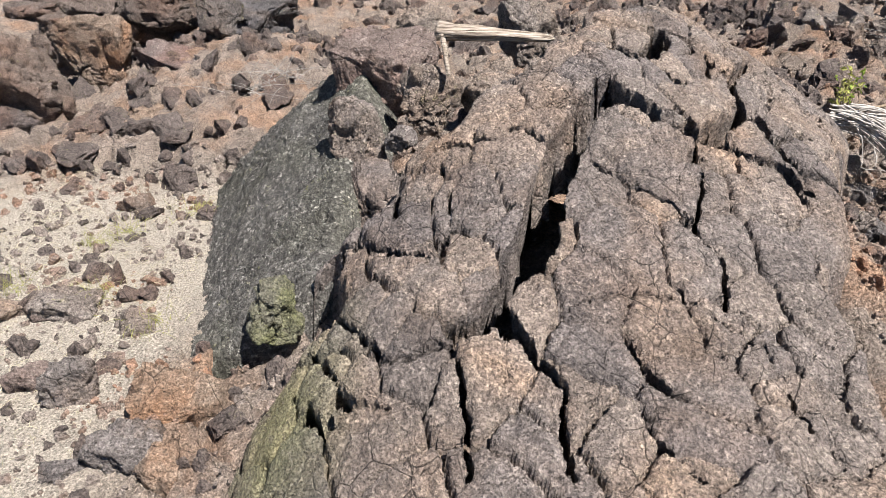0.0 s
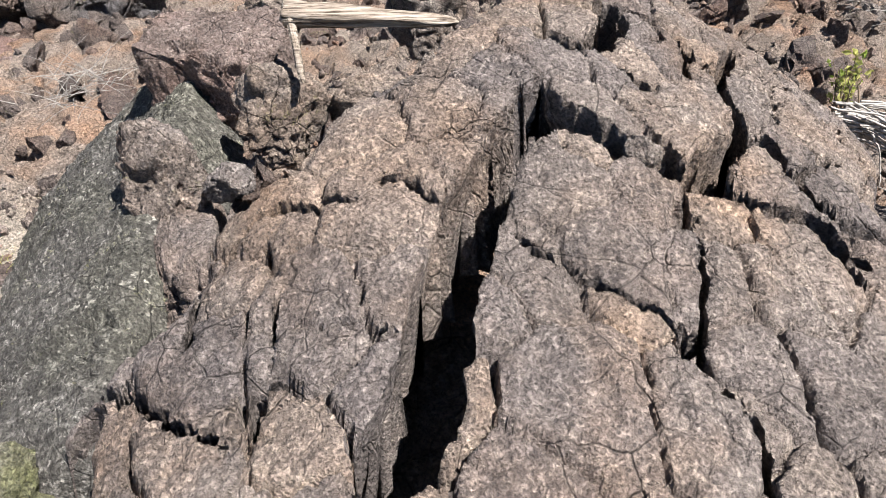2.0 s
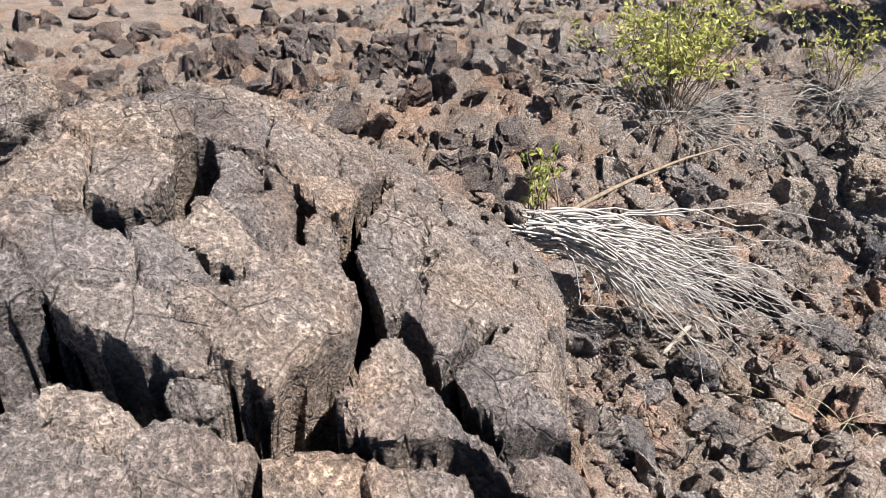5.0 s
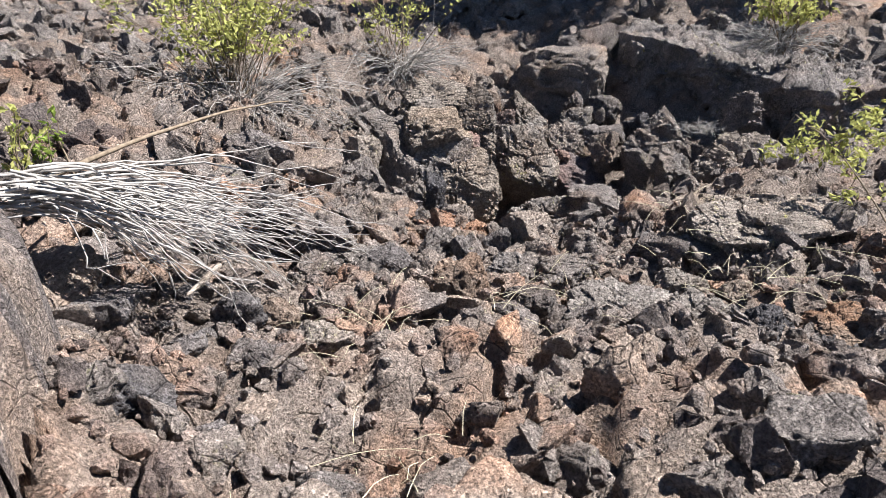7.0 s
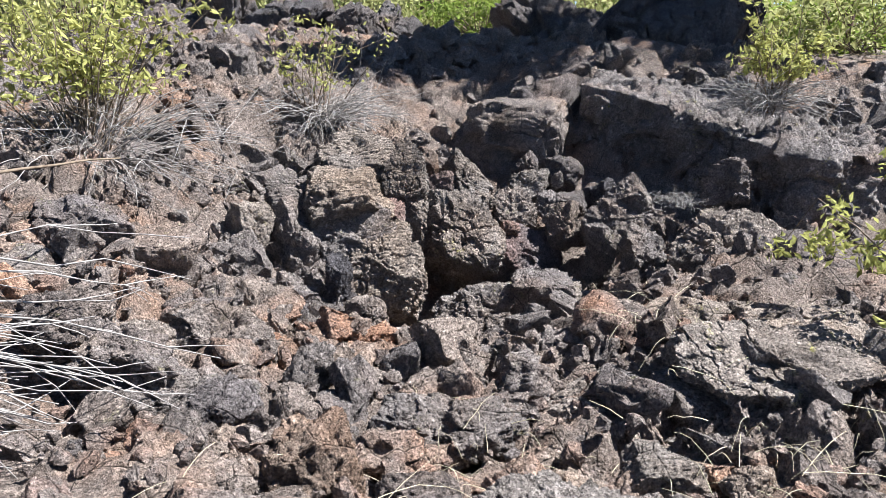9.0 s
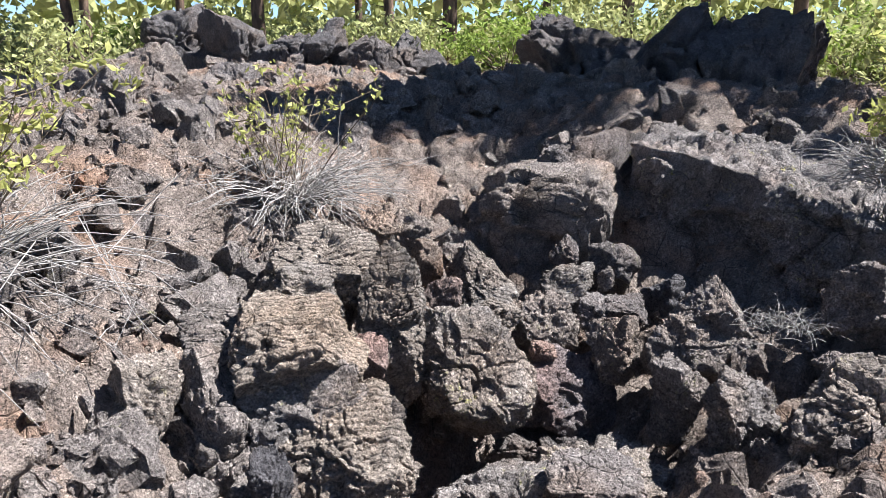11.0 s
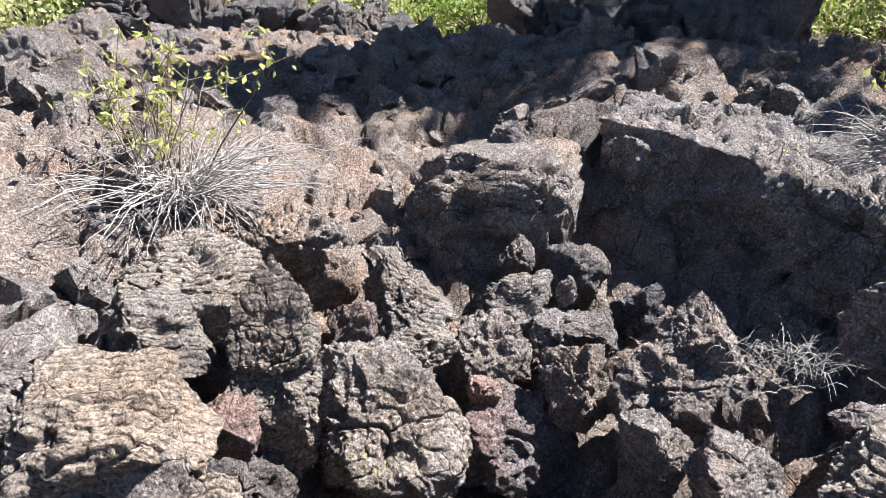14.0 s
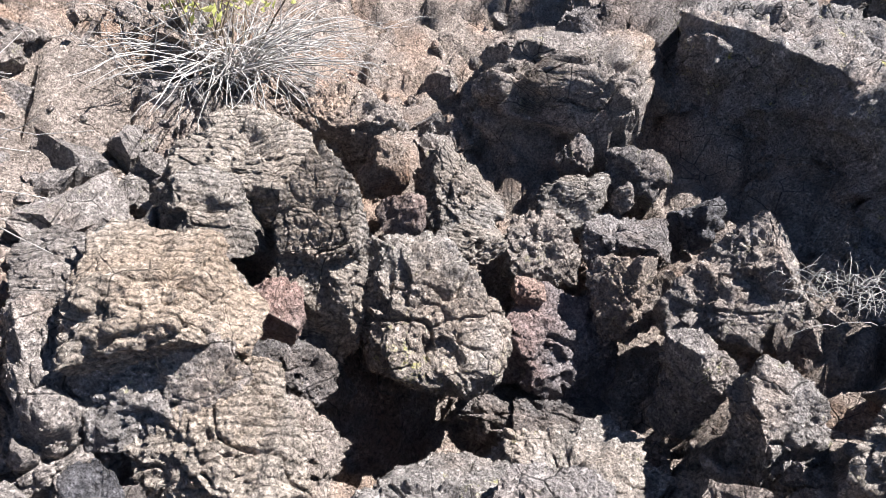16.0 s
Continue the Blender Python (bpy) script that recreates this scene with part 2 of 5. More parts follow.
OUTLINE = ((-0.75, 0.35), (-0.84, 1.95), (-0.58, 2.22), (-0.46, 2.30), (-0.47, 2.48), (-0.60, 2.64), (-0.30, 2.70), (-0.26, 2.95), (0.10, 3.22), (0.5, 3.4), (0.62, 3.75), (1.2, 4.3),
           (1.8, 4.3), (2.36, 4.05), (2.12, 3.35), (1.94, 2.85), (1.62, 2.2), (1.55, 0.35))


def dome_edge(x, y):
    """Metres inside the dome's crust (minus: outside)."""
    near, within = np.full(np.shape(x), 99.0), np.zeros(np.shape(x), dtype=bool)
    for (ax, ay), (bx, by) in zip(OUTLINE, OUTLINE[1:] + OUTLINE[:1]):
        dx, dy = bx - ax, by - ay
        s = np.clip(((x - ax) * dx + (y - ay) * dy) / (dx * dx + dy * dy), 0, 1)
        near = np.minimum(near, np.hypot(x - ax - s * dx, y - ay - s * dy))
        if dy:
            within ^= ((ay > y) != (by > y)) & (x < ax + (y - ay) * dx / dy)
    return np.where(within, near, -near)


def sheet(name, xs, ys, z, material, attribute=None):
    """A grid mesh over the lines xs and ys."""
    nx, ny = len(xs), len(ys)
    co = np.empty((ny, nx, 3))
    co[..., 0], co[..., 1], co[..., 2] = xs[None, :], ys[:, None], z
    i = (np.arange(ny - 1)[:, None] * nx + np.arange(nx - 1)[None, :]).ravel()
    quads = np.stack([i, i + 1, i + 1 + nx, i + nx], 1)
    return mesh_of(name, co.reshape(-1, 3), quads, material, attribute)


def mesh_of(name, co, faces, material, attribute=None, smooth=True):
    """A mesh from arrays of corners and of equal-sided faces."""
    faces = np.asarray(faces)
    n, k = faces.shape
    me = bpy.data.meshes.new(name)
    me.vertices.add(len(co))
    me.vertices.foreach_set("co", np.asarray(co, dtype=np.float32).ravel())
    me.loops.add(n * k)
    me.loops.foreach_set("vertex_index", faces.astype(np.int32).ravel())
    me.polygons.add(n)
    me.polygons.foreach_set("loop_start", np.arange(0, n * k, k, dtype=np.int32))
    me.polygons.foreach_set("use_smooth", np.full(n, smooth))
    if attribute is not None:
        a = me.attributes.new("sand", "FLOAT", "POINT")
        a.data.foreach_set("value", np.asarray(attribute, dtype=np.float32).ravel())
    me.update(calc_edges=True)
    me.materials.append(material)
    return me


def lines(a, b, step, reach):
    """Grid lines: even from a to b, then wider and wider out to the reach."""
    out, s, p = [], step, b
    while p < reach:
        s *= 1.16
        p += s
        out.append(p)
    left = [a + b - q for q in out]
    return np.array(left[::-1] + list(np.arange(a, b + step / 2, step)) + out)


def sandiness(x, y):
    s = np.clip((-1.2 - x) / 0.5, 0, 1) * np.clip((5.6 - y + 0.4 * x * 0) / 0.8, 0, 1)
    s = np.maximum(s, 0.2 * np.exp(-((x + 0.3) / 1.2) ** 2 - ((y - 8.5) / 1.0) ** 2))
    far = np.clip((np.hypot(x - 4, y - 5) - 17) / 6, 0, 1)
    return np.maximum(s, 0.75 * far)


def ground_height(x, y):
    z = land(x, y)
    p = np.stack([x, y, np.zeros_like(x)], 1)
    rocky = 1 - sandiness(x, y)
    near = np.clip(1 - np.maximum(np.maximum(-7.0 - x, x - 14.0), np.maximum(-1.5 - y, y - 16.0)) / 1.5, 0, 1)
    d1, d2, own = cells(x + 0.10 * vnoise(p * 5, 5), y + 0.10 * vnoise(p * 5, 6), 0.46, 3)
    z = z + near * rocky * (0.10 * own * np.clip((d2 - d1) / 0.05, 0, 1) - 0.10 * np.exp(-((d2 - d1) / 0.04) ** 2))
    d1, d2, own = cells(x + 0.04 * vnoise(p * 12, 15), y + 0.04 * vnoise(p * 12, 16), 0.15, 7)
    z = z + near * rocky * (0.045 * own * np.clip((d2 - d1) / 0.03, 0, 1) - 0.03 * np.exp(-((d2 - d1) / 0.02) ** 2))
    return z + 0.10 * rocky * fbm(p, 0.9, 4, 2) * np.clip(near + 0.5, 0, 1) + near * (0.006 + 0.012 * rocky) * fbm(p, 12, 3, 4, 0.65)


xs, ys = lines(-7.0, 14.0, 0.045, 900), lines(-1.5, 16.0, 0.045, 900)
gx, gy = np.meshgrid(xs, ys)
gz = ground_height(gx.ravel(), gy.ravel())
inside = dome_edge(gx.ravel(), gy.ravel())
gz = np.where(inside > 0.0, np.minimum(gz, dome_height(gx.ravel(), gy.ravel()) - 0.75), gz).reshape(gx.shape)
ground = new("ground", sheet("ground", xs, ys, gz, grit, sandiness(gx.ravel(), gy.ravel())))
tagged(ground, "sandy gritty ground between broken lava rocks", "ground", kind="structure")

# ---- the cracked dome ----
CRACKS = []


def crack(width, *points):
    CRACKS.append((width, points))


crack(0.12, (0.56, 2.80), (0.62, 2.90), (0.70, 3.03), (0.79, 3.12))
crack(0.125, (0.77, 3.15), (0.87, 3.08), (0.99, 3.00), (1.11, 2.98), (1.20, 2.95))
crack(0.060, (1.20, 2.95), (1.30, 2.92), (1.44, 2.89), (1.58, 2.89), (1.70, 2.79))
crack(0.075, (1.22, 2.97), (1.33, 3.07), (1.50, 3.21))
crack(0.055, (1.51, 3.23), (1.47, 3.38), (1.49, 3.52), (1.72, 3.92))
crack(0.072, (1.51, 3.23), (1.57, 3.24), (1.61, 3.07), (1.64, 2.97), (1.69, 2.92), (1.91, 2.95))
crack(0.032, (1.61, 3.07), (1.71, 3.18), (1.84, 3.30))
crack(0.026, (1.35, 3.46), (1.39, 3.65), (1.35, 3.72), (1.29, 3.78))
crack(0.014, (1.01, 3.44), (1.12, 3.34), (1.20, 3.30))
crack(0.105, (0.86, 3.51), (0.94, 3.45), (1.03, 3.49), (1.13, 3.64), (1.13, 3.83))
crack(0.015, (0.70, 3.31), (0.74, 3.17), (0.64, 3.07), (0.54, 2.99), (0.25, 2.98))
crack(0.011, (1.18, 2.93), (1.17, 2.77), (1.16, 2.66))
crack(0.007, (0.99, 2.84), (1.00, 2.69), (0.98, 2.61))
crack(0.020, (1.66, 3.47), (1.81, 3.58))
crack(0.031, (0.29, 2.88), (0.37, 2.85), (0.44, 2.78))
crack(0.020, (1.31, 3.79), (1.06, 3.80))
crack(0.014, (1.57, 2.87), (1.61, 2.74), (1.65, 2.67))
crack(0.077, (0.07, 1.83), (0.24, 1.90))
crack(0.190, (-0.78, 2.42), (-0.70, 2.49), (-0.56, 2.52))
crack(0.024, (-0.16, 1.75), (0.07, 1.77), (0.12, 1.60), (0.15, 1.34))
crack(0.023, (0.28, 1.85), (0.38, 1.69), (0.47, 1.59), (0.46, 1.47), (0.49, 1.29))
crack(0.020, (0.69, 1.82), (0.79, 1.67), (0.94, 1.55), (1.11, 1.49))
crack(0.017, (0.92, 2.06), (1.10, 1.89), (1.23, 1.85))
crack(0.023, (1.17, 2.68), (1.07, 2.38), (1.15, 2.20), (1.12, 1.99))
crack(0.020, (0.66, 2.66), (0.82, 2.54), (1.07, 2.39))
crack(0.020, (-0.57, 2.07), (-0.41, 1.85), (-0.36, 1.74), (-0.14, 1.59))
crack(0.021, (0.24, 1.93), (0.34, 1.78), (0.47, 1.61))
crack(0.085, (0.35, 2.12), (0.24, 1.97), (0.14, 1.84))
crack(0.021, (-0.17, 1.76), (-0.31, 1.97), (-0.50, 2.20))
crack(0.031, (-0.41, 1.63), (-0.51, 1.79))
crack(0.016, (0.68, 1.58), (0.78, 1.40), (0.89, 1.27))
crack(0.015, (1.21, 1.84), (1.26, 1.56), (1.35, 1.39))
crack(0.017, (0.49, 1.90), (0.62, 1.97), (0.91, 2.00))
crack(0.027, (-0.23, 2.56), (-0.24, 2.77), (-0.07, 2.92), (0.21, 2.83))
crack(0.015, (-0.12, 2.56), (0.33, 2.43))
crack(0.015, (0.02, 2.23), (0.03, 2.62), (-0.04, 2.82))
crack(0.023, (-0.60, 2.72), (-0.21, 2.36), (-0.05, 2.21))
crack(0.078, (1.62, 3.06), (1.65, 2.97), (1.70, 2.92), (1.92, 2.97))
crack(0.017, (1.86, 3.87), (1.94, 3.78), (2.14, 3.86), (2.04, 3.57))
crack(0.026, (2.39, 5.47), (2.59, 5.31), (2.08, 3.93))
crack(0.019, (1.80, 3.26), (1.93, 3.35))
crack(0.007, (1.45, 2.91), (1.54, 2.98), (1.60, 3.01))
crack(0.011, (1.10, 3.18), (1.29, 3.27))
crack(0.015, (1.10, 3.34), (1.17, 3.26))
crack(0.020, (1.29, 3.73), (1.30, 3.60), (1.20, 3.56))
crack(0.18, (0.33, 2.12), (0.39, 2.21), (0.43, 2.38), (0.45, 2.49), (0.51, 2.64), (0.56, 2.80))


def crack_depth(x, y):
    """How far each place lies inside a wide crack: the gap's half width less the distance to its middle line."""
    best = np.full(x.shape, -9.0)
    for width, points in CRACKS:
        for (ax, ay), (bx, by) in zip(points, points[1:]):
            dx, dy = bx - ax, by - ay
            s = np.clip(((x - ax) * dx + (y - ay) * dy) / (dx * dx + dy * dy + 1e-9), 0, 1)
            best = np.maximum(best, width * 0.5 - np.hypot(x - ax - s * dx, y - ay - s * dy))
    return best


STEP = 0.0115
xs, ys = np.arange(-1.2, 2.95, STEP), np.arange(0.3, 4.5, STEP)
gx, gy = (a.ravel() for a in np.meshgrid(xs, ys))
p = np.stack([gx, gy, np.zeros_like(gx)], 1)
wx = gx + 0.022 * vnoise(p * 6, 11) + 0.009 * vnoise(p * 25, 12)
wy = gy + 0.022 * vnoise(p * 6, 13) + 0.009 * vnoise(p * 25, 14)
lx = gx + 0.012 * vnoise(p * 14, 21) + 0.006 * vnoise(p * 45, 22)
ly = gy + 0.012 * vnoise(p * 14, 23) + 0.006 * vnoise(p * 45, 24)
gap = crack_depth(lx, ly)
d1, d2, own = cells(wx + 0.35 * wy, wy - 0.25 * wx, 0.27, 31)
f1, f2, fown = cells(wx - 0.2 * wy, wy + 0.3 * wx, 0.125, 37)
strength = np.clip(0.75 + 0.7 * vnoise(p * 2.2, 41), 0.25, 1) * np.clip((2.85 - gy) / 0.5, 0.36, 1)
edge = dome_edge(gx + 0.09 * vnoise(p * 3.5, 51) + 0.03 * vnoise(p * 12, 52), gy + 0.09 * vnoise(p * 3.5, 53))
z = dome_height(gx, gy) + 0.016 * (own - 0.5) + 0.014 * fbm(p, 2.4, 3, 61) + 0.008 * fbm(p, 11, 3, 62) + 0.009 * fbm(p, 34, 3, 63, 0.75)
z -= (0.10 * strength + 0.015) * np.exp(-((d2 - d1) / 0.010) ** 2) + 0.008 * np.exp(-((d2 - d1) / 0.05) ** 2)
z -= 0.022 * np.clip(strength - 0.15, 0, 1) * np.exp(-((f2 - f1) / 0.009) ** 2) + 0.003 * np.exp(-((f2 - f1) / 0.03) ** 2)
z -= 0.018 * np.exp(-np.clip(-gap, 0, 1) / 0.014)
z -= 0.04 * np.exp(-np.clip(edge, 0, 1) / 0.05) + np.clip(-edge / 0.05, 0, 1) * 0.45
nx, ny = len(xs), len(ys)
label_grid = np.round(own * 9973).astype(np.int64)
q = (np.arange(ny - 1)[:, None] * nx + np.arange(nx - 1)[None, :]).ravel()
quads = np.stack([q, q + 1, q + 1 + nx, q + nx], 1)
label_grid = np.where(gap > 0, -1, label_grid)
names = label_grid.reshape(ny, nx)
owner = np.arange(nx * ny).reshape(ny, nx)
for _ in range(400):                      # grow each plate to its joined area
    before = owner.copy()
    for axis, step in ((0, 1), (0, -1), (1, 1), (1, -1)):
        other, name = np.roll(owner, step, axis), np.roll(names, step, axis)
        owner = np.where((name == names) & (other < owner), other, owner)
    owner = owner.ravel()[owner]
    if (owner == before).all():
        break
owner = owner.ravel()
counts = np.bincount(owner, minlength=nx * ny)
plate_of = np.where((label_grid < 0) | (counts[owner] < 60), -1, owner)
keep = (edge[q] > -0.07) & (gap[quads].mean(1) < 0.002) & ~((plate_of[quads].max(1) < 0) & (gap[quads].max(1) > -0.03))
# corners beside a gap move onto its rim
rim_y, rim_x = np.gradient(gap.reshape(ny, nx), STEP)
slope = np.maximum(np.hypot(rim_x, rim_y).ravel(), 0.5)
beside = np.abs(gap) < 0.9 * STEP
move = np.where(beside, gap / slope ** 2, 0)
gx, gy = gx - move * rim_x.ravel(), gy - move * rim_y.ravel()
quads = quads[keep]
quad_label = plate_of[quads].max(1)
co = np.stack([gx, gy, z], 1)
into = np.stack([rim_x.ravel(), rim_y.ravel()], 1) * np.where(np.abs(gap) < 2 * STEP, 1.0, 0.0)[:, None]
moss = 0.7 * np.clip(1.25 - np.hypot((gx + 0.62) / 0.32, (gy - 1.75) / 0.55), 0, 1)
dome = tagged(new("lava_dome"), "brown cracked lava dome with polygonal crust plates", "lava dome")
for number in np.unique(quad_label):
    mine = quads[quad_label == number]
    used, index = np.unique(mine, return_inverse=True)
    index = index.reshape(-1, 4)
    # the plate's broken sides
    sides = np.concatenate([index[:, [k, (k + 1) % 4]] for k in range(4)])
    key = np.sort(sides, 1) @ (len(used) + 1, 1)
    _, first, count = np.unique(key, return_index=True, return_counts=True)
    rim = sides[first[count == 1]]
    # rim corners again for a sharp edge, then rows that run down and under
    turn_of = {v: i for i, v in enumerate(np.unique(rim))}
    where = np.unique(rim)
    ring = np.vectorize(turn_of.get)(rim)
    top, inward = co[used][where], into[used][where]
    n, m = len(used), len(where)
    rows = [top]
    for down, under in ((0.022, 0.003), (0.06, 0.012), (0.13, 0.030), (0.22, 0.045), (0.42, 0.07)):
        row = top - (0, 0, down)
        wander = under + 0.010 * vnoise(row * (14, 14, 22), 65) + 0.006 * vnoise(row * 45, 66)
        row[:, :2] -= inward * wander[:, None]
        rows.append(row)
    skirt = np.concatenate([np.stack([ring[:, 1] + n + k * m, ring[:, 0] + n + k * m, ring[:, 0] + n + (k + 1) * m, ring[:, 1] + n + (k + 1) * m], 1) for k in range(5)])
    name = "crust_plate" if number >= 0 else "crust_chip"
    plate = new(name, mesh_of(name, np.concatenate([co[used]] + rows), np.concatenate([index, skirt]), dome_stone, np.concatenate([moss[used]] + [moss[used][where]] * 6)))
    plate.parent = dome
    if number < 0:
        tagged(plate, "small chips between the plates", kind="stuff")

# ---- rocks ----
BALLS = {}


def ball(level):
    """Corners and triangles of a ball of even triangles."""
    if level not in BALLS:
        bm = bmesh.new()
        bmesh.ops.create_icosphere(bm, subdivisions=level, radius=1.0)
        bm.verts.ensure_lookup_table()
        BALLS[level] = (np.array([v.co[:] for v in bm.verts]), np.array([[v.index for v in f.verts] for f in bm.faces]))
        bm.free()
    return BALLS[level]


def rock_mesh(name, size, seed, level, material, cuts=11, ropy=0.0, rough=1.0, boxy=0.0, deep=0.42, faces=()):
    """A lump of lava, broken along random planes and along the faces given (normal and depth), with an uneven pitted skin."""
    rng = np.random.RandomState(seed * 7 + 5)
    v, tris = ball(level)
    v = v.copy()
    if boxy:
        v = np.sign(v) * np.abs(v) ** (1 - 0.55 * boxy)
    for _ in range(cuts):
        n = rng.normal(size=3)
        n /= np.linalg.norm(n)
        d = rng.uniform(deep, 0.86)
        over = np.clip(v @ n - d, 0, None)
        v = v - over[:, None] * n * 0.985
    for a, b, c, d in faces:
        n = np.array((a, b, c)) / math.sqrt(a * a + b * b + c * c)
        v = v - np.clip(v @ n - d, 0, None)[:, None] * n * 0.97
    v = v * (np.asarray(size) / (v.max(0) - v.min(0)))
    v = v - (v.max(0) + v.min(0)) / 2
    s = float(np.mean(size))
    out = v / (np.linalg.norm(v, axis=1, keepdims=True) + 1e-6)
    q = v + seed * 3.17
    lump = 0.045 * s * fbm(q, 2.4 / s, 3, seed)
    # chunky steps: broken corners and ledges
    step = fbm(q, 4.6 / s, 2, seed + 3)
    lump = lump - rough * 0.06 * s * np.clip(step - 0.25, 0, 0.16) / 0.16
    ridge = 1 - np.abs(vnoise(q * (5.5 / s), seed + 7))
    lump = lump - rough * 0.05 * s * np.clip(ridge - 0.91, 0, 1) / 0.09
    ridge = 1 - np.abs(vnoise(q * (11.0 / s), seed + 8))
    lump = lump - rough * 0.022 * s * np.clip(ridge - 0.88, 0, 1) / 0.12
    fine = np.minimum(0.013, 0.04 * s) * (fbm(q, 17, 4, seed + 9, 0.7) - 0.9 * np.clip(vnoise(q * 27, seed + 10) - 0.3, 0, 1))
    if ropy:
        # folds of a skin that was pushed together: long wrinkles, broken here and there
        way = rng.normal(size=3) * (0.25, 0.6, 1.0)
        way /= np.linalg.norm(way)
        w = v @ way + 0.09 * fbm(q, 3.2, 2, seed + 15) + 0.012 * fbm(q, 11, 2, seed + 18)
        broken = np.clip(0.35 + 1.3 * vnoise(q * 6.5, seed + 16), 0, 1)
        fine = fine + ropy * broken * (0.0045 * np.abs(np.sin(w * 61)) + 0.0045 * np.abs(np.sin(w * 131 + 3 * vnoise(q * 9, seed + 17))))
    v = v + out * (lump + fine)[:, None]
    return mesh_of(name, v, tris, material)


def boulder(kind, x, y, z, sx, sy, sz, turn, seed, label, faces=()):
    """A boulder of that size; its faces are given across, away and up, before the turn."""
    near = max(sx, sz) / math.dist((x, y), (5.0, 3.2)) ** 0.7
    level = 7 if near > 0.42 and seed >= 700 else 6 if near > 0.16 else 5
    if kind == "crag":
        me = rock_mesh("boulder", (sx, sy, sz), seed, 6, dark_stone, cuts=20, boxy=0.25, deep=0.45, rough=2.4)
    else:
        angular = kind in ("slab", "block", "red", "tan")
        me = rock_mesh("boulder", (sx, sy, sz), seed, level, KINDS[kind], cuts=(7 if angular else 12) - 2 * bool(faces), ropy=1.0 if kind == "ropy" else 0.0,
                       boxy=0.8 if angular else 0.3, deep=0.62, rough=0.8 if kind in ("slab", "block") else 1.15, faces=faces)
    ob = new("boulder", me)
    ob.matrix_world = pose(x, y, z, 0, 0, turn)
    return tagged(ob, label, "boulder")


boulder("pale", 6.62, 5.00, -0.81, 0.67, 0.56, 0.80, -48, 700, "large rounded grey lava boulder with lichen", ((-0.9, -0.3, -0.1, 0.62), (0.25, -0.65, 0.72, 0.5)))
boulder("cap", 7.20, 4.77, -1.06, 0.55, 0.42, 0.58, -48, 701, "lava boulder with a rust-red cap", ((0.05, -0.6, 0.8, 0.3), (-0.75, -0.6, 0.3, 0.6), (0.7, -0.6, 0.2, 0.62)))
# dark stone puts the boulder's shade into this rock's colour
boulder("dark", 7.04, 4.69, -1.40, 0.93, 0.60, 0.48, -48, 702, "lava rock below a boulder, darkened for its shade")
boulder("rough", 6.01, 5.01, -1.08, 0.35, 0.30, 0.44, -48, 703, "grey lava rock low in the gap between boulders", ((-0.8, -0.5, 0.1, 0.5), (0.6, -0.4, 0.6, 0.5),))
boulder("pale", 6.66, 4.27, -1.15, 0.70, 0.46, 0.36, -48, 704, "flat pale lava rock at the bottom of the pit", ((0, -0.2, 0.95, 0.45),))
boulder("rough", 7.11, 4.09, -0.83, 0.26, 0.22, 0.44, -48, 705, "dark pitted lava rock near the pit", ((-0.9, -0.4, 0, 0.5),))
boulder("pale", 7.06, 3.80, -0.78, 0.33, 0.29, 0.45, -48, 706, "pale twisted lava boulder with a shaded flank", ((-0.85, -0.3, -0.2, 0.5), (0.3, -0.8, 0.5, 0.6),))
boulder("pale", 7.16, 3.29, -0.67, 0.73, 0.47, 0.57, -48, 707, "broad pale lava boulder with yellow lichen", ((-0.7, -0.6, 0.55, 0.6), (0.2, -0.9, 0.65, 0.55),))
boulder("rough", 7.00, 3.43, -0.82, 0.20, 0.16, 0.29, -48, 708, "small grey lava rock in the pit")
boulder("rough", 7.62, 4.15, -0.54, 0.40, 0.31, 0.36, -48, 709, "peaked grey-brown lava boulder", ((-0.6, -0.2, 0.75, 0.4), (0.75, -0.2, 0.6, 0.45),))
boulder("rough", 7.50, 4.20, -0.73, 0.51, 0.36, 0.39, -48, 710, "brownish pitted lava boulder", ((-0.5, -0.75, 0.65, 0.6),))
boulder("ropy", 7.04, 5.26, -0.45, 0.42, 0.36, 0.50, -48, 711, "peaked grey lava boulder with one shaded side", ((-0.8, -0.45, 0.35, 0.42), (0.7, 0, 0.7, 0.42), (0.35, -0.7, 0.62, 0.34)))
boulder("ropy", 6.99, 5.16, -0.62, 0.37, 0.29, 0.18, -48, 712, "ropy lava shelf under the peaked boulder")
boulder("block", 7.57, 5.03, -0.57, 0.36, 0.24, 0.26, -48, 713, "small pale block of lava balanced on rocks", ((-0.2, -0.97, 0.55, 0.5), (0, -0.1, 1, 0.55), (0.9, -0.3, 0, 0.6),))
boulder("rough", 7.34, 5.00, -0.73, 0.37, 0.29, 0.40, -48, 714, "dark lava rock with green lichen", ((0, -0.9, 0.75, 0.55),))
boulder("rough", 7.62, 4.75, -0.72, 0.39, 0.30, 0.25, -48, 715, "sharp-edged grey lava rock", ((0, -0.9, -0.3, 0.55), (0, -0.1, 1, 0.5),))
boulder("rough", 7.36, 4.56, -0.78, 0.33, 0.25, 0.43, -48, 716, "dark pointed lava rock with a split face", ((-0.7, -0.6, 0.75, 0.45), (0.75, -0.5, 0.3, 0.45),))
boulder("red", 6.73, 5.28, -0.44, 0.22, 0.17, 0.21, -48, 717, "small pinkish pointed lava rock", ((-0.7, -0.4, 0.6, 0.4),))
boulder("ropy", 5.66, 5.34, -0.39, 0.75, 0.41, 0.27, -48, 718, "pale slab of ropy lava with flowing folds", ((0, -0.4, 0.9, 0.5),))
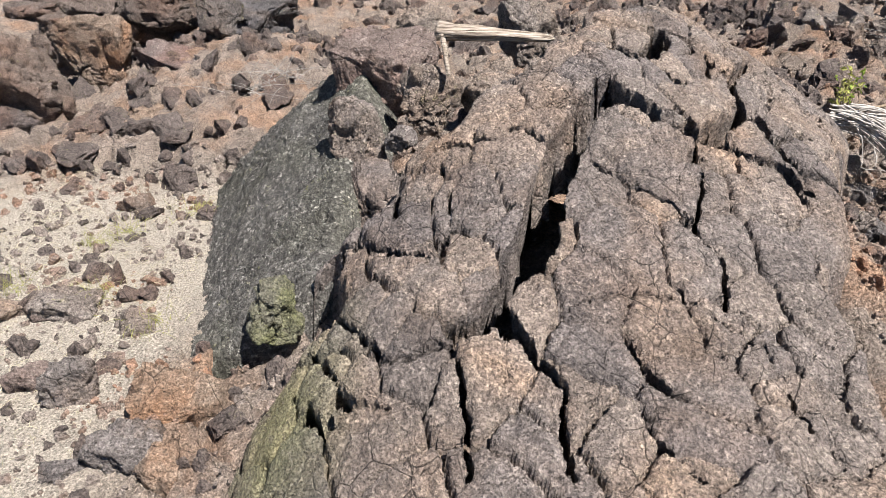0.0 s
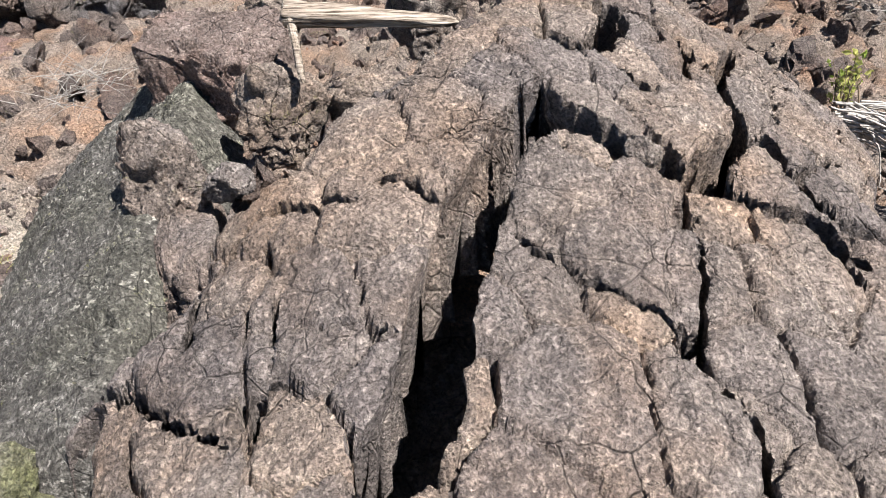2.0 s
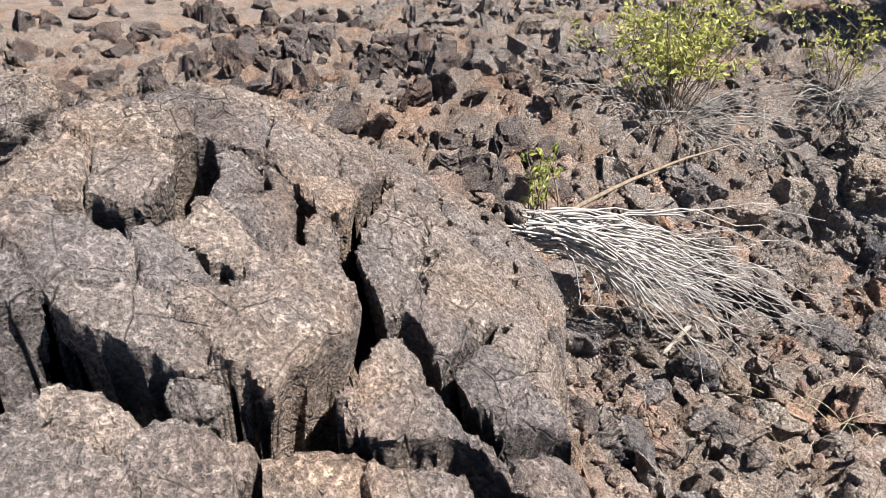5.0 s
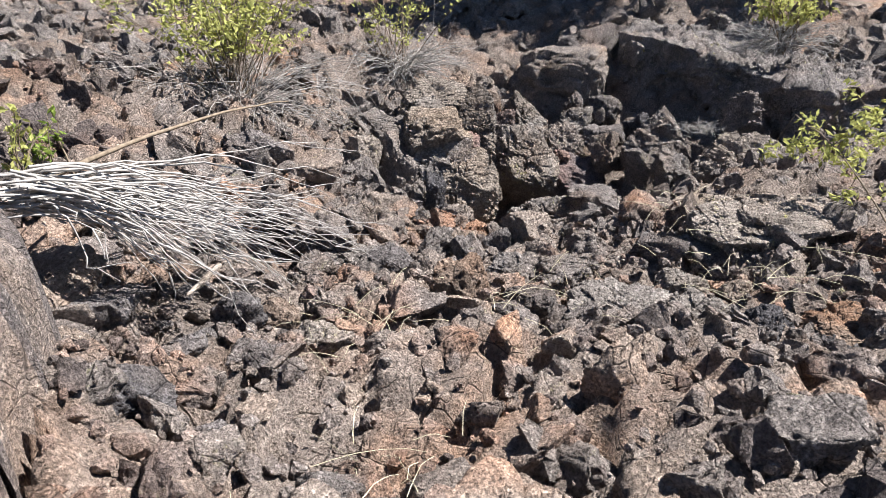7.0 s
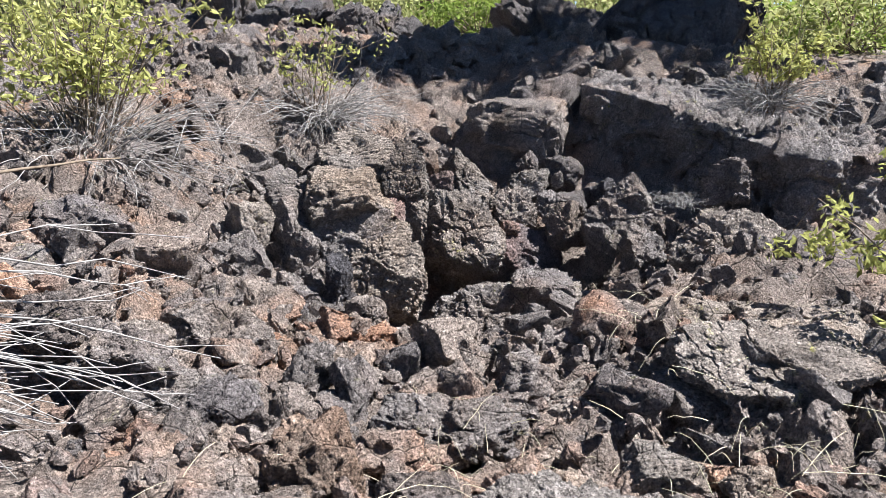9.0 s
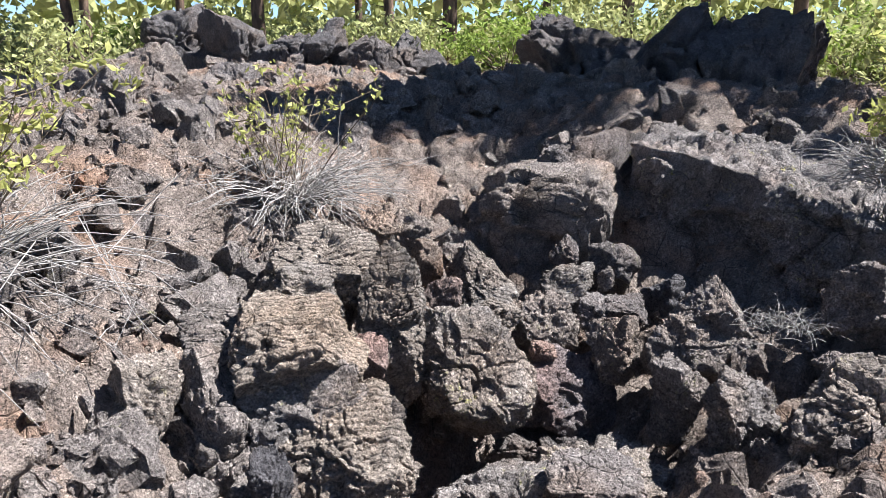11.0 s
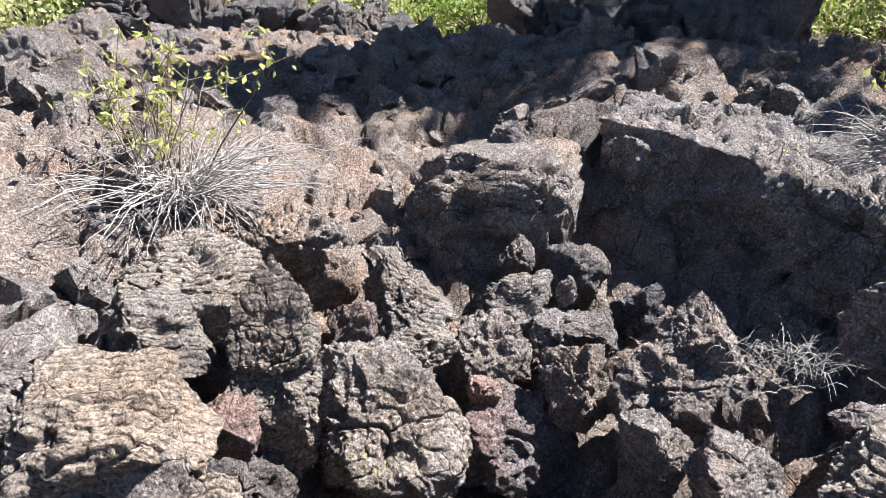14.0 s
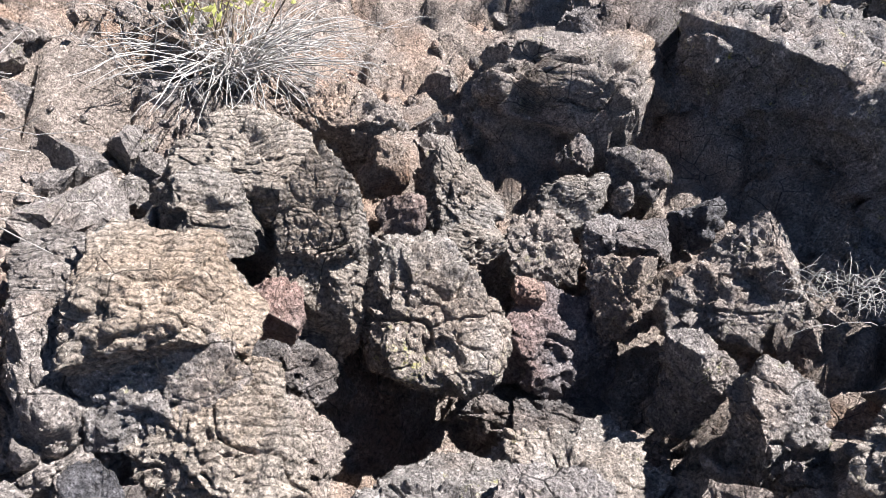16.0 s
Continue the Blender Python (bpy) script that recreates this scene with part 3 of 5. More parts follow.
boulder("pale", 5.62, 5.00, -0.59, 0.57, 0.37, 0.49, -48, 719, "pitted pale lava boulder at the rim of the pit", ((0.85, -0.5, 0, 0.6), (0, -0.95, 0.7, 0.6),))
boulder("ropy", 6.35, 5.74, -0.29, 0.62, 0.52, 0.48, -48, 720, "pale ropy lava boulder with a wrinkled top", ((0, -0.5, 0.85, 0.55),))
boulder("ropy", 6.33, 5.24, -0.48, 0.33, 0.28, 0.90, -48, 721, "ropy lava flank with folded crust over a dark gap", ((0.9, -0.4, 0.3, 0.6), (0, -0.72, 0.70, 0.32)))
boulder("block", 6.05, 5.63, -0.37, 0.51, 0.39, 0.38, -48, 722, "pale angular boulder with a shaded flank", ((-0.8, -0.5, 0.2, 0.42), (0.3, -0.75, 0.6, 0.5),))
boulder("rough", 6.94, 5.85, -0.30, 0.49, 0.38, 0.47, -48, 723, "rough pale lava boulder beside a dark gap")
boulder("tan", 6.86, 5.54, -0.36, 0.23, 0.18, 0.28, -48, 724, "small tan broken lava block")
boulder("red", 6.02, 5.10, -0.53, 0.19, 0.15, 0.24, -48, 725, "small brown lava block wedged below folds", ((0, -0.9, -0.4, 0.5),))
# shade under the ropy boulder is put in as darker stone
boulder("dark", 6.16, 5.26, -0.91, 0.45, 0.34, 0.40, -48, 726, "lava mass under the ropy boulder, shade in its colour")
boulder("dark", 6.38, 6.96, -0.21, 0.43, 0.33, 0.45, -48, 727, "dark vesicular lava boulder under the dry bush")
boulder("dark", 6.60, 6.75, -0.27, 0.23, 0.18, 0.23, -48, 728, "small dark pitted lava rock under the dry bush")
boulder("rough", 7.85, 3.51, -0.37, 0.36, 0.27, 0.40, -48, 729, "dark lava boulder in the shade of the ledge", ((-0.8, -0.5, 0.3, 0.5),))
# darker stone stands in for the corner's shade on the next two rocks
boulder("dark", 7.99, 4.96, -0.55, 0.33, 0.26, 0.36, -48, 730, "lava rock in the corner, darkened for its shade")
boulder("dark", 7.99, 4.59, -0.64, 0.28, 0.22, 0.31, -48, 731, "sunk lava rock with the shade in its colour")
boulder("rough", 7.82, 5.21, -0.45, 0.19, 0.15, 0.25, -48, 732, "pale pointed lava stone against the ledge", ((-0.7, -0.2, 0.7, 0.4),))
boulder("rough", 7.73, 4.86, -0.52, 0.10, 0.08, 0.16, -48, 733, "small grey lava stone in the corner")
boulder("red", 7.13, 4.89, -0.79, 0.15, 0.12, 0.11, -48, 734, "small reddish lava stone")
boulder("pale", 5.65, 4.97, -0.96, 0.35, 0.26, 0.20, -48, 735, "low pale lava rock at the rim")
boulder("rough", 7.44, 3.51, -0.55, 0.26, 0.18, 0.10, -48, 736, "pale lava rock at the foot of the ledge")
boulder("rough", 5.34, 5.20, -0.83, 0.60, 0.51, 1.07, -49, 737, "tall grey lava pinnacle with a shaded face", ((-0.75, -0.62, 0.65, 0.42), (-0.3, -0.9, 0.75, 0.55),))
boulder("ropy", 5.65, 5.12, -0.39, 0.57, 0.49, 0.42, -49, 738, "ropy lava cap on the pinnacle", ((0, -0.3, 0.95, 0.5),))
boulder("ropy", 5.66, 4.83, -0.76, 0.56, 0.43, 0.66, -49, 739, "ropy folded lava lobe on the pinnacle")
boulder("dark", 5.32, 4.83, -0.79, 0.17, 0.15, 0.54, -49, 740, "dark upright rib of lava")
boulder("pale", 5.15, 5.46, -0.59, 0.36, 0.31, 0.52, -49, 741, "grey knob of lava beside the pinnacle", ((-0.7, -0.6, 0.2, 0.5),))
boulder("rough", 5.11, 4.77, -0.94, 0.18, 0.14, 0.29, -49, 742, "small pale lava rock by the pinnacle")
boulder("rough", 5.31, 4.60, -0.93, 0.25, 0.20, 0.36, -49, 743, "small arched lava rock by the pinnacle")
boulder("slab", 4.47, 5.16, -0.46, 0.42, 0.29, 0.38, -49, 744, "dark grey flat-faced lava block over a gap", ((0, -0.98, -0.1, 0.45), (-0.97, -0.2, 0, 0.6), (0.1, -0.2, 0.97, 0.5),))
boulder("rough", 4.18, 5.38, -0.28, 0.47, 0.36, 0.38, -49, 745, "brown pitted lava boulder")
boulder("tan", 4.13, 5.21, -0.52, 0.30, 0.23, 0.38, -49, 746, "tan lava boulder beside the grey block", ((0, -0.95, 0.2, 0.5),))
boulder("slab", 5.79, 6.75, -0.41, 0.40, 0.27, 0.75, -49, 747, "grey lava slab leaning over a dark cavity", ((-0.6, -0.75, 0.1, 0.4), (0.7, -0.7, 0.1, 0.4),))
boulder("tan", 6.14, 6.67, -0.46, 0.37, 0.22, 0.69, -49, 748, "tan-orange angular lava slab standing on edge", ((0.35, -0.9, 0.2, 0.4), (-0.95, -0.2, 0, 0.5), (0.6, 0, 0.75, 0.5),))
boulder("slab", 6.42, 6.54, -0.35, 0.43, 0.30, 0.39, -49, 749, "broken grey lava block with a flat face", ((0, -0.97, 0, 0.5),))
boulder("rough", 5.82, 7.10, -0.11, 0.47, 0.37, 0.47, -49, 750, "upright brown lava block behind the cavity", ((0, -0.97, 0, 0.5),))
boulder("pale", 6.12, 4.33, -1.08, 0.83, 0.62, 0.50, -49, 751, "broad pale lava hump")
boulder("pale", 5.66, 4.19, -1.18, 1.04, 0.76, 0.46, -49, 752, "low pale lava hump with dark hollows")
boulder("slab", 6.28, 4.08, -0.88, 0.37, 0.28, 0.24, -49, 753, "flat-topped grey lava block", ((0, -0.1, 1, 0.4), (0, -1, 0, 0.5),))
boulder("pale", 4.37, 4.52, -0.66, 0.51, 0.38, 0.41, -49, 754, "pale brown lava boulder in the rubble", ((0, -0.9, -0.3, 0.6),))
boulder("rough", 3.88, 4.38, -0.53, 0.42, 0.32, 0.31, -49, 755, "tan lava rock in the rubble", ((0, -0.95, -0.2, 0.45), (0, -0.2, 0.97, 0.5),))
boulder("dark", 3.71, 4.53, -0.38, 0.25, 0.19, 0.30, -49, 756, "dark shaded lava rock in the rubble")
boulder("pale", 6.23, 3.65, -0.94, 0.57, 0.43, 0.28, -49, 757, "low pale lava rock in the rubble")
boulder("rough", 5.98, 3.35, -0.89, 0.25, 0.20, 0.27, -49, 758, "tan upright lava rock in the rubble")
boulder("rough", 6.80, 2.89, -0.82, 0.70, 0.46, 0.31, -49, 759, "dark lava boulder in the rubble")
boulder("pale", 6.32, 2.74, -0.79, 0.47, 0.32, 0.34, -49, 760, "broad grey lava boulder in the rubble")
boulder("pale", 3.67, 5.33, -0.42, 0.79, 0.60, 0.34, -43, 761, "large pale lava boulder behind dead branches", ((0, -0.5, 0.85, 0.45),))
boulder("pale", 4.41, 2.61, -0.80, 0.89, 0.65, 0.50, -43, 762, "grey lava boulder in the rubble")
boulder("rough", 4.35, 2.38, -0.60, 0.30, 0.23, 0.19, -43, 763, "dark lava knob on a boulder", ((0, -0.95, 0, 0.5),))
boulder("dark", 2.37, 3.38, -0.36, 0.28, 0.22, 0.27, -43, 764, "dark grooved lava block in the rubble")
boulder("rough", 3.34, 3.64, -0.52, 0.18, 0.14, 0.26, -43, 765, "brown angular lava rock", ((0, -0.95, 0, 0.5),))
boulder("red", 5.18, 2.40, -0.78, 0.29, 0.23, 0.19, -43, 766, "small rusty lava rock")
boulder("pale", 4.10, 2.66, -0.53, 0.46, 0.35, 0.24, -50, 850, "flat pale lava boulder in the rubble", ((0, -0.3, 0.95, 0.5),))
boulder("pale", 4.29, 2.39, -0.51, 0.29, 0.22, 0.20, -50, 851, "pale pitted lava boulder beside a flat one", ((0, -0.4, 0.9, 0.5),))
boulder("dark", 4.34, 2.15, -0.52, 0.23, 0.18, 0.25, -50, 852, "dark broken lava rock in the rubble")
boulder("tan", 4.58, 1.93, -0.53, 0.46, 0.30, 0.20, -50, 853, "broad tan lava boulder in the rubble", ((0, -0.4, 0.9, 0.5),))
boulder("block", 4.55, 2.61, -0.54, 0.23, 0.18, 0.15, -50, 854, "small grey lava block with a shaded front", ((0, -0.98, 0, 0.5), (0, -0.1, 1, 0.5),))
boulder("pale", 4.65, 2.39, -0.53, 0.18, 0.14, 0.15, -50, 855, "small pale lava block in the rubble")
boulder("pale", 4.66, 2.12, -0.53, 0.23, 0.18, 0.09, -50, 856, "low pale lava rock in the rubble")
boulder("dark", 4.04, 3.09, -0.58, 0.26, 0.20, 0.20, -50, 857, "dark lava rock with a pale top in the rubble", ((0, -0.9, -0.2, 0.5),))
boulder("tan", 3.96, 3.41, -0.59, 0.29, 0.23, 0.34, -50, 858, "tan lava boulder in the rubble")
boulder("tan", 3.82, 3.55, -0.60, 0.20, 0.15, 0.17, -50, 859, "tan pitted lava rock in the rubble")
boulder("red", 3.32, 3.71, -0.52, 0.20, 0.15, 0.21, -50, 860, "red-brown lava rock in the rubble", ((-0.6, -0.7, 0.2, 0.5),))
boulder("dark", 2.99, 3.75, -0.46, 0.24, 0.18, 0.26, -50, 861, "dark lava rock below dead branches")
boulder("tan", 3.11, 3.64, -0.47, 0.15, 0.12, 0.20, -50, 862, "orange-tan lava rock in the rubble")
boulder("pale", 3.13, 3.46, -0.49, 0.19, 0.15, 0.14, -50, 863, "pale tan lava rock in the rubble")
boulder("pale", 3.96, 4.49, -0.55, 0.35, 0.27, 0.29, -50, 864, "pale lava boulder with a shaded front", ((0, -0.9, -0.3, 0.5),))
boulder("rough", 3.85, 4.84, -0.49, 0.41, 0.32, 0.33, -50, 865, "brown lava boulder in the rubble")
boulder("pale", 5.24, 2.50, -0.46, 0.69, 0.45, 0.26, -50, 866, "broad low pale lava slab in the rubble", ((0, -0.3, 0.95, 0.5),))
boulder("pale", 4.92, 3.03, -0.64, 0.31, 0.24, 0.15, -50, 867, "low pale lava rock under dry stems")
boulder("rough", 4.00, 4.01, -0.62, 0.33, 0.25, 0.23, -50, 868, "brown lava rock in the rubble")
boulder("crag", 12.50, 7.36, -0.49, 0.72, 0.58, 0.91, -49, 31, "dark round lava rock on the ledge")
boulder("dark", 11.39, 6.32, -0.11, 0.30, 0.24, 0.23, -49, 32, "small dark rock on the ledge")
boulder("dark", 11.62, 5.56, -0.23, 0.42, 0.31, 0.27, -49, 33, "small lava rock on the ledge top")
boulder("dark", 11.45, 5.78, -0.16, 0.36, 0.29, 0.29, -49, 34, "dark lumpy rock on the ledge top")
boulder("crag", 12.42, 18.64, 0.83, 1.78, 1.41, 2.19, -49, 35, "dark lava crag on the skyline")
boulder("crag", 12.99, 17.29, 0.22, 2.30, 1.88, 3.06, -49, 36, "dark jagged lava crag on the skyline")
boulder("crag", 13.65, 15.66, 0.18, 2.35, 1.81, 2.73, -49, 37, "dark hollowed lava crag on the skyline")
boulder("crag", 14.36, 14.48, 0.19, 1.39, 1.19, 2.04, -49, 38, "dark lava crag beside the crest")
boulder("crag", 15.87, 14.48, 0.23, 1.78, 1.41, 2.19, -49, 39, "low dark lava crag on the crest")
boulder("crag", 17.04, 11.46, 0.89, 0.90, 0.78, 1.36, -49, 40, "dark lone lava knob on the crest")
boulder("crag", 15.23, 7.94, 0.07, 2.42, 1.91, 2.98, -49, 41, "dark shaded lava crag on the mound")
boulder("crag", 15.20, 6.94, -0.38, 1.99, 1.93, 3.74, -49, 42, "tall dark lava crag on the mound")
boulder("crag", 17.64, 6.68, 0.52, 0.68, 0.72, 1.49, -49, 43, "narrow dark lava knob")
boulder("crag", 13.64, 6.54, -0.67, 1.62, 1.34, 2.23, -49, 44, "dark lichen-spotted lava boulder on the mound")
boulder("rough", 13.42, 7.16, -0.10, 0.85, 0.64, 0.95, -49, 45, "reddish lava rock on the mound")
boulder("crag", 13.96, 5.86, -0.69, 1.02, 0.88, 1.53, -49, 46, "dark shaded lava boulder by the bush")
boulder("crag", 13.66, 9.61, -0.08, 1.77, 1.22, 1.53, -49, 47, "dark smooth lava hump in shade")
boulder("crag", 15.29, 9.68, 0.37, 2.28, 1.49, 1.68, -49, 48, "dark broken lava block on the mound")
boulder("rough", 9.83, 14.74, 0.24, 1.31, 0.98, 1.43, -49, 49, "grey lava boulder on the slope")
boulder("rough", 8.97, 14.09, 0.03, 1.48, 1.07, 1.46, -49, 50, "grey lava boulder heap on the slope")
boulder("rough", 7.98, 12.59, -0.17, 1.18, 0.80, 0.97, -49, 51, "grey lava boulder on the slope")
boulder("rough", 8.64, 11.40, -0.23, 0.66, 0.59, 1.08, -49, 52, "pointed grey lava rock")
boulder("dark", 7.72, 10.65, -0.24, 0.93, 0.71, 0.66, -49, 53, "shadowed lava boulder on the slope")
boulder("rough", 11.72, 12.25, -0.20, 0.98, 0.74, 1.07, -49, 54, "reddish lava boulder on the slope")
boulder("rough", 11.00, 13.98, 0.18, 1.02, 0.72, 0.93, -49, 55, "grey flat lava rock on the slope")
boulder("rough", 7.03, 10.42, -0.35, 0.78, 0.68, 0.74, -49, 56, "brown lava boulder on the slope")
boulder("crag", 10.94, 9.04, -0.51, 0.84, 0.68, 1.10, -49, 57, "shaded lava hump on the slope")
boulder("pale", 5.62, 2.54, -0.54, 0.74, 0.47, 0.32, -50, 75, "broad flat pale lava boulder in the rubble")
boulder("pale", 5.07, 2.95, -0.68, 0.74, 0.46, 0.28, -50, 76, "low flat pale lava slab")
boulder("pale", 4.52, 3.35, -0.67, 0.56, 0.37, 0.26, -50, 77, "low pale lava slab in the rubble")
boulder("pale", 3.96, 4.16, -0.67, 0.58, 0.38, 0.27, -50, 78, "pale tan lava rock in the rubble")
boulder("pale", 5.89, 2.72, -0.62, 1.19, 0.70, 0.36, -48, 80, "low pale lava boulder")
boulder("dark", 4.42, 1.93, -0.69, 0.49, 0.42, 0.45, -48, 85, "dark grey lava boulder in the rubble")
boulder("rough", 4.30, 3.83, -0.84, 0.63, 0.45, 0.38, -48, 86, "tan lava rock in the rubble")
boulder("brown", -4.71, 6.57, -0.38, 1.16, 0.88, 1.24, 4, 800, "brown lava boulder at the edge of the sand", ((0, -0.9, -0.2, 0.5), (-0.7, -0.6, 0.2, 0.5),))
boulder("tan", -4.28, 7.47, -0.10, 0.81, 0.63, 0.90, 4, 801, "tan-brown lava boulder on the heap", ((0, -0.9, -0.2, 0.5),))
boulder("red", -3.37, 7.52, -0.34, 1.13, 0.87, 0.78, 4, 802, "red-brown angular lava boulder on the heap", ((-0.6, -0.75, -0.2, 0.4), (0.2, -0.3, 0.9, 0.5),))
boulder("brown", -3.82, 6.35, -0.70, 0.76, 0.59, 0.66, 4, 803, "broad brown lava boulder at the edge of the sand", ((0, -0.95, -0.1, 0.6),))
boulder("tan", -3.09, 6.45, -0.67, 0.85, 0.66, 0.56, 4, 804, "tan lava boulder at the edge of the sand")
boulder("brown", -2.54, 7.47, -0.18, 0.58, 0.45, 0.71, 4, 805, "lava boulder beside the crusted slab")
boulder("brown", -4.68, 8.22, 0.37, 0.79, 0.61, 0.39, 4, 806, "brown lava boulder at the back of the heap")
boulder("brown", -3.92, 8.27, 0.27, 0.93, 0.72, 0.67, 4, 807, "broad lava boulder at the back of the heap")
boulder("dark", -3.08, 8.22, 0.29, 0.58, 0.45, 0.58, 4, 808, "dark lava boulder at the back of the heap")
boulder("brown", -4.71, 6.30, -0.65, 0.73, 0.56, 0.61, 4, 809, "dark lava boulder at the edge of the sand")
boulder("tan", -3.91, 5.64, -0.91, 0.34, 0.27, 0.38, 4, 810, "small tan lava rock on the sand")
boulder("rough", -2.42, 3.19, -0.81, 0.46, 0.31, 0.23, 4, 811, "brown lava rock half sunk in sand")
boulder("tan", -2.66, 4.69, -0.79, 0.28, 0.22, 0.23, 4, 812, "small tan lava block on the sand")
boulder("tan", -1.27, 2.23, -0.81, 0.46, 0.35, 0.50, 4, 813, "pitted tan lava rock beside the dome", ((0, -0.6, 0.8, 0.5), (0.3, -0.9, -0.2, 0.5),))
boulder("rough", -1.38, 1.92, -0.80, 0.37, 0.28, 0.32, 4, 814, "dark lava rock at the foot of the dome")
boulder("rough", -1.89, 2.36, -0.77, 0.28, 0.22, 0.33, 4, 815, "dark lava rock on the sand")
boulder("red", -2.17, 2.44, -0.81, 0.23, 0.18, 0.20, 4, 816, "brown lava rock on the sand")
boulder("rough", -1.85, 2.99, -0.81, 0.27, 0.21, 0.19, 4, 817, "flat lava rock on the sand")
boulder("rough", -2.76, 3.12, -0.82, 0.27, 0.21, 0.16, 4, 818, "lava rock on pale sand")
boulder("rough", -1.66, 1.82, -0.84, 0.22, 0.17, 0.15, 4, 819, "low lava rock on pale sand")
boulder("tan", -1.20, 1.80, -0.79, 0.21, 0.16, 0.26, 4, 820, "brown lava rock below the dome")
boulder("lichen", -0.86, 2.56, -0.42, 0.28, 0.24, 0.36, 4, 821, "yellow-green lichened lava block", ((0, -0.5, 0.85, 0.5), (0.3, -0.9, 0, 0.5),))
boulder("red", -0.52, 4.34, 0.31, 0.70, 0.40, 0.71, -2, 822, "red-brown overhanging lava block under a dead log", ((-0.3, -0.9, -0.3, 0.45), (0, -0.2, 0.97, 0.45),))
boulder("rough", -0.18, 3.98, 0.29, 0.42, 0.29, 0.44, -2, 823, "brown jointed lava block below the log", ((0, -0.95, 0.1, 0.5),))
boulder("rough", 0.19, 4.00, 0.30, 0.38, 0.29, 0.34, -2, 824, "pale lichened lava rock beside the log", ((0, -0.85, -0.4, 0.5),))
boulder("rough", 0.48, 3.91, 0.42, 0.20, 0.16, 0.28, -2, 825, "pale lava rock over a dark hollow", ((0, -0.8, -0.5, 0.45),))
boulder("rough", -0.60, 3.58, 0.16, 0.35, 0.24, 0.48, -2, 826, "brown jointed lava edge of the slab", ((-0.3, -0.9, 0.2, 0.5), (-0.9, -0.3, 0.2, 0.55),))
boulder("rough", -0.31, 3.48, 0.18, 0.19, 0.15, 0.16, -2, 827, "small brown lava rock in the gap")
boulder("brown", -5.18, 8.92, -0.23, 1.35, 1.05, 1.01, 4, 100, "brown lava boulder on the heap")
boulder("dark", -3.54, 10.64, -0.12, 1.65, 1.21, 1.06, 4, 101, "dark lava boulder on the heap")
boulder("brown", -5.36, 11.35, -0.13, 1.55, 1.10, 0.91, 4, 102, "reddish lava boulder on the heap")
boulder("brown", -7.38, 12.09, -0.13, 1.89, 1.23, 0.85, 4, 103, "brown lava boulder on the heap")
boulder("rough", 0.47, 4.85, 0.57, 0.44, 0.39, 0.45, 4, 111, "pale lava rock behind the log")
boulder("rough", -0.31, 5.02, 0.59, 0.50, 0.36, 0.31, 4, 112, "rough lava rock behind the log")

boulder("rough", 1.07, 2.99, 0.40, 0.11, 0.10, 0.20, 20, 401, "small rough stone wedged in the crack")

# ledge of massive lava at the back of the pit
def block(name, x, y, z, size, turn, seed, material, tilt=(0, 0), cuts=3):
    ob = new(name, rock_mesh(name, size, seed, 6, material, cuts=cuts, boxy=1.1, rough=1.5, deep=0.8))
    ob.matrix_world = pose(x, y, z, tilt[0], tilt[1], turn)
    return ob


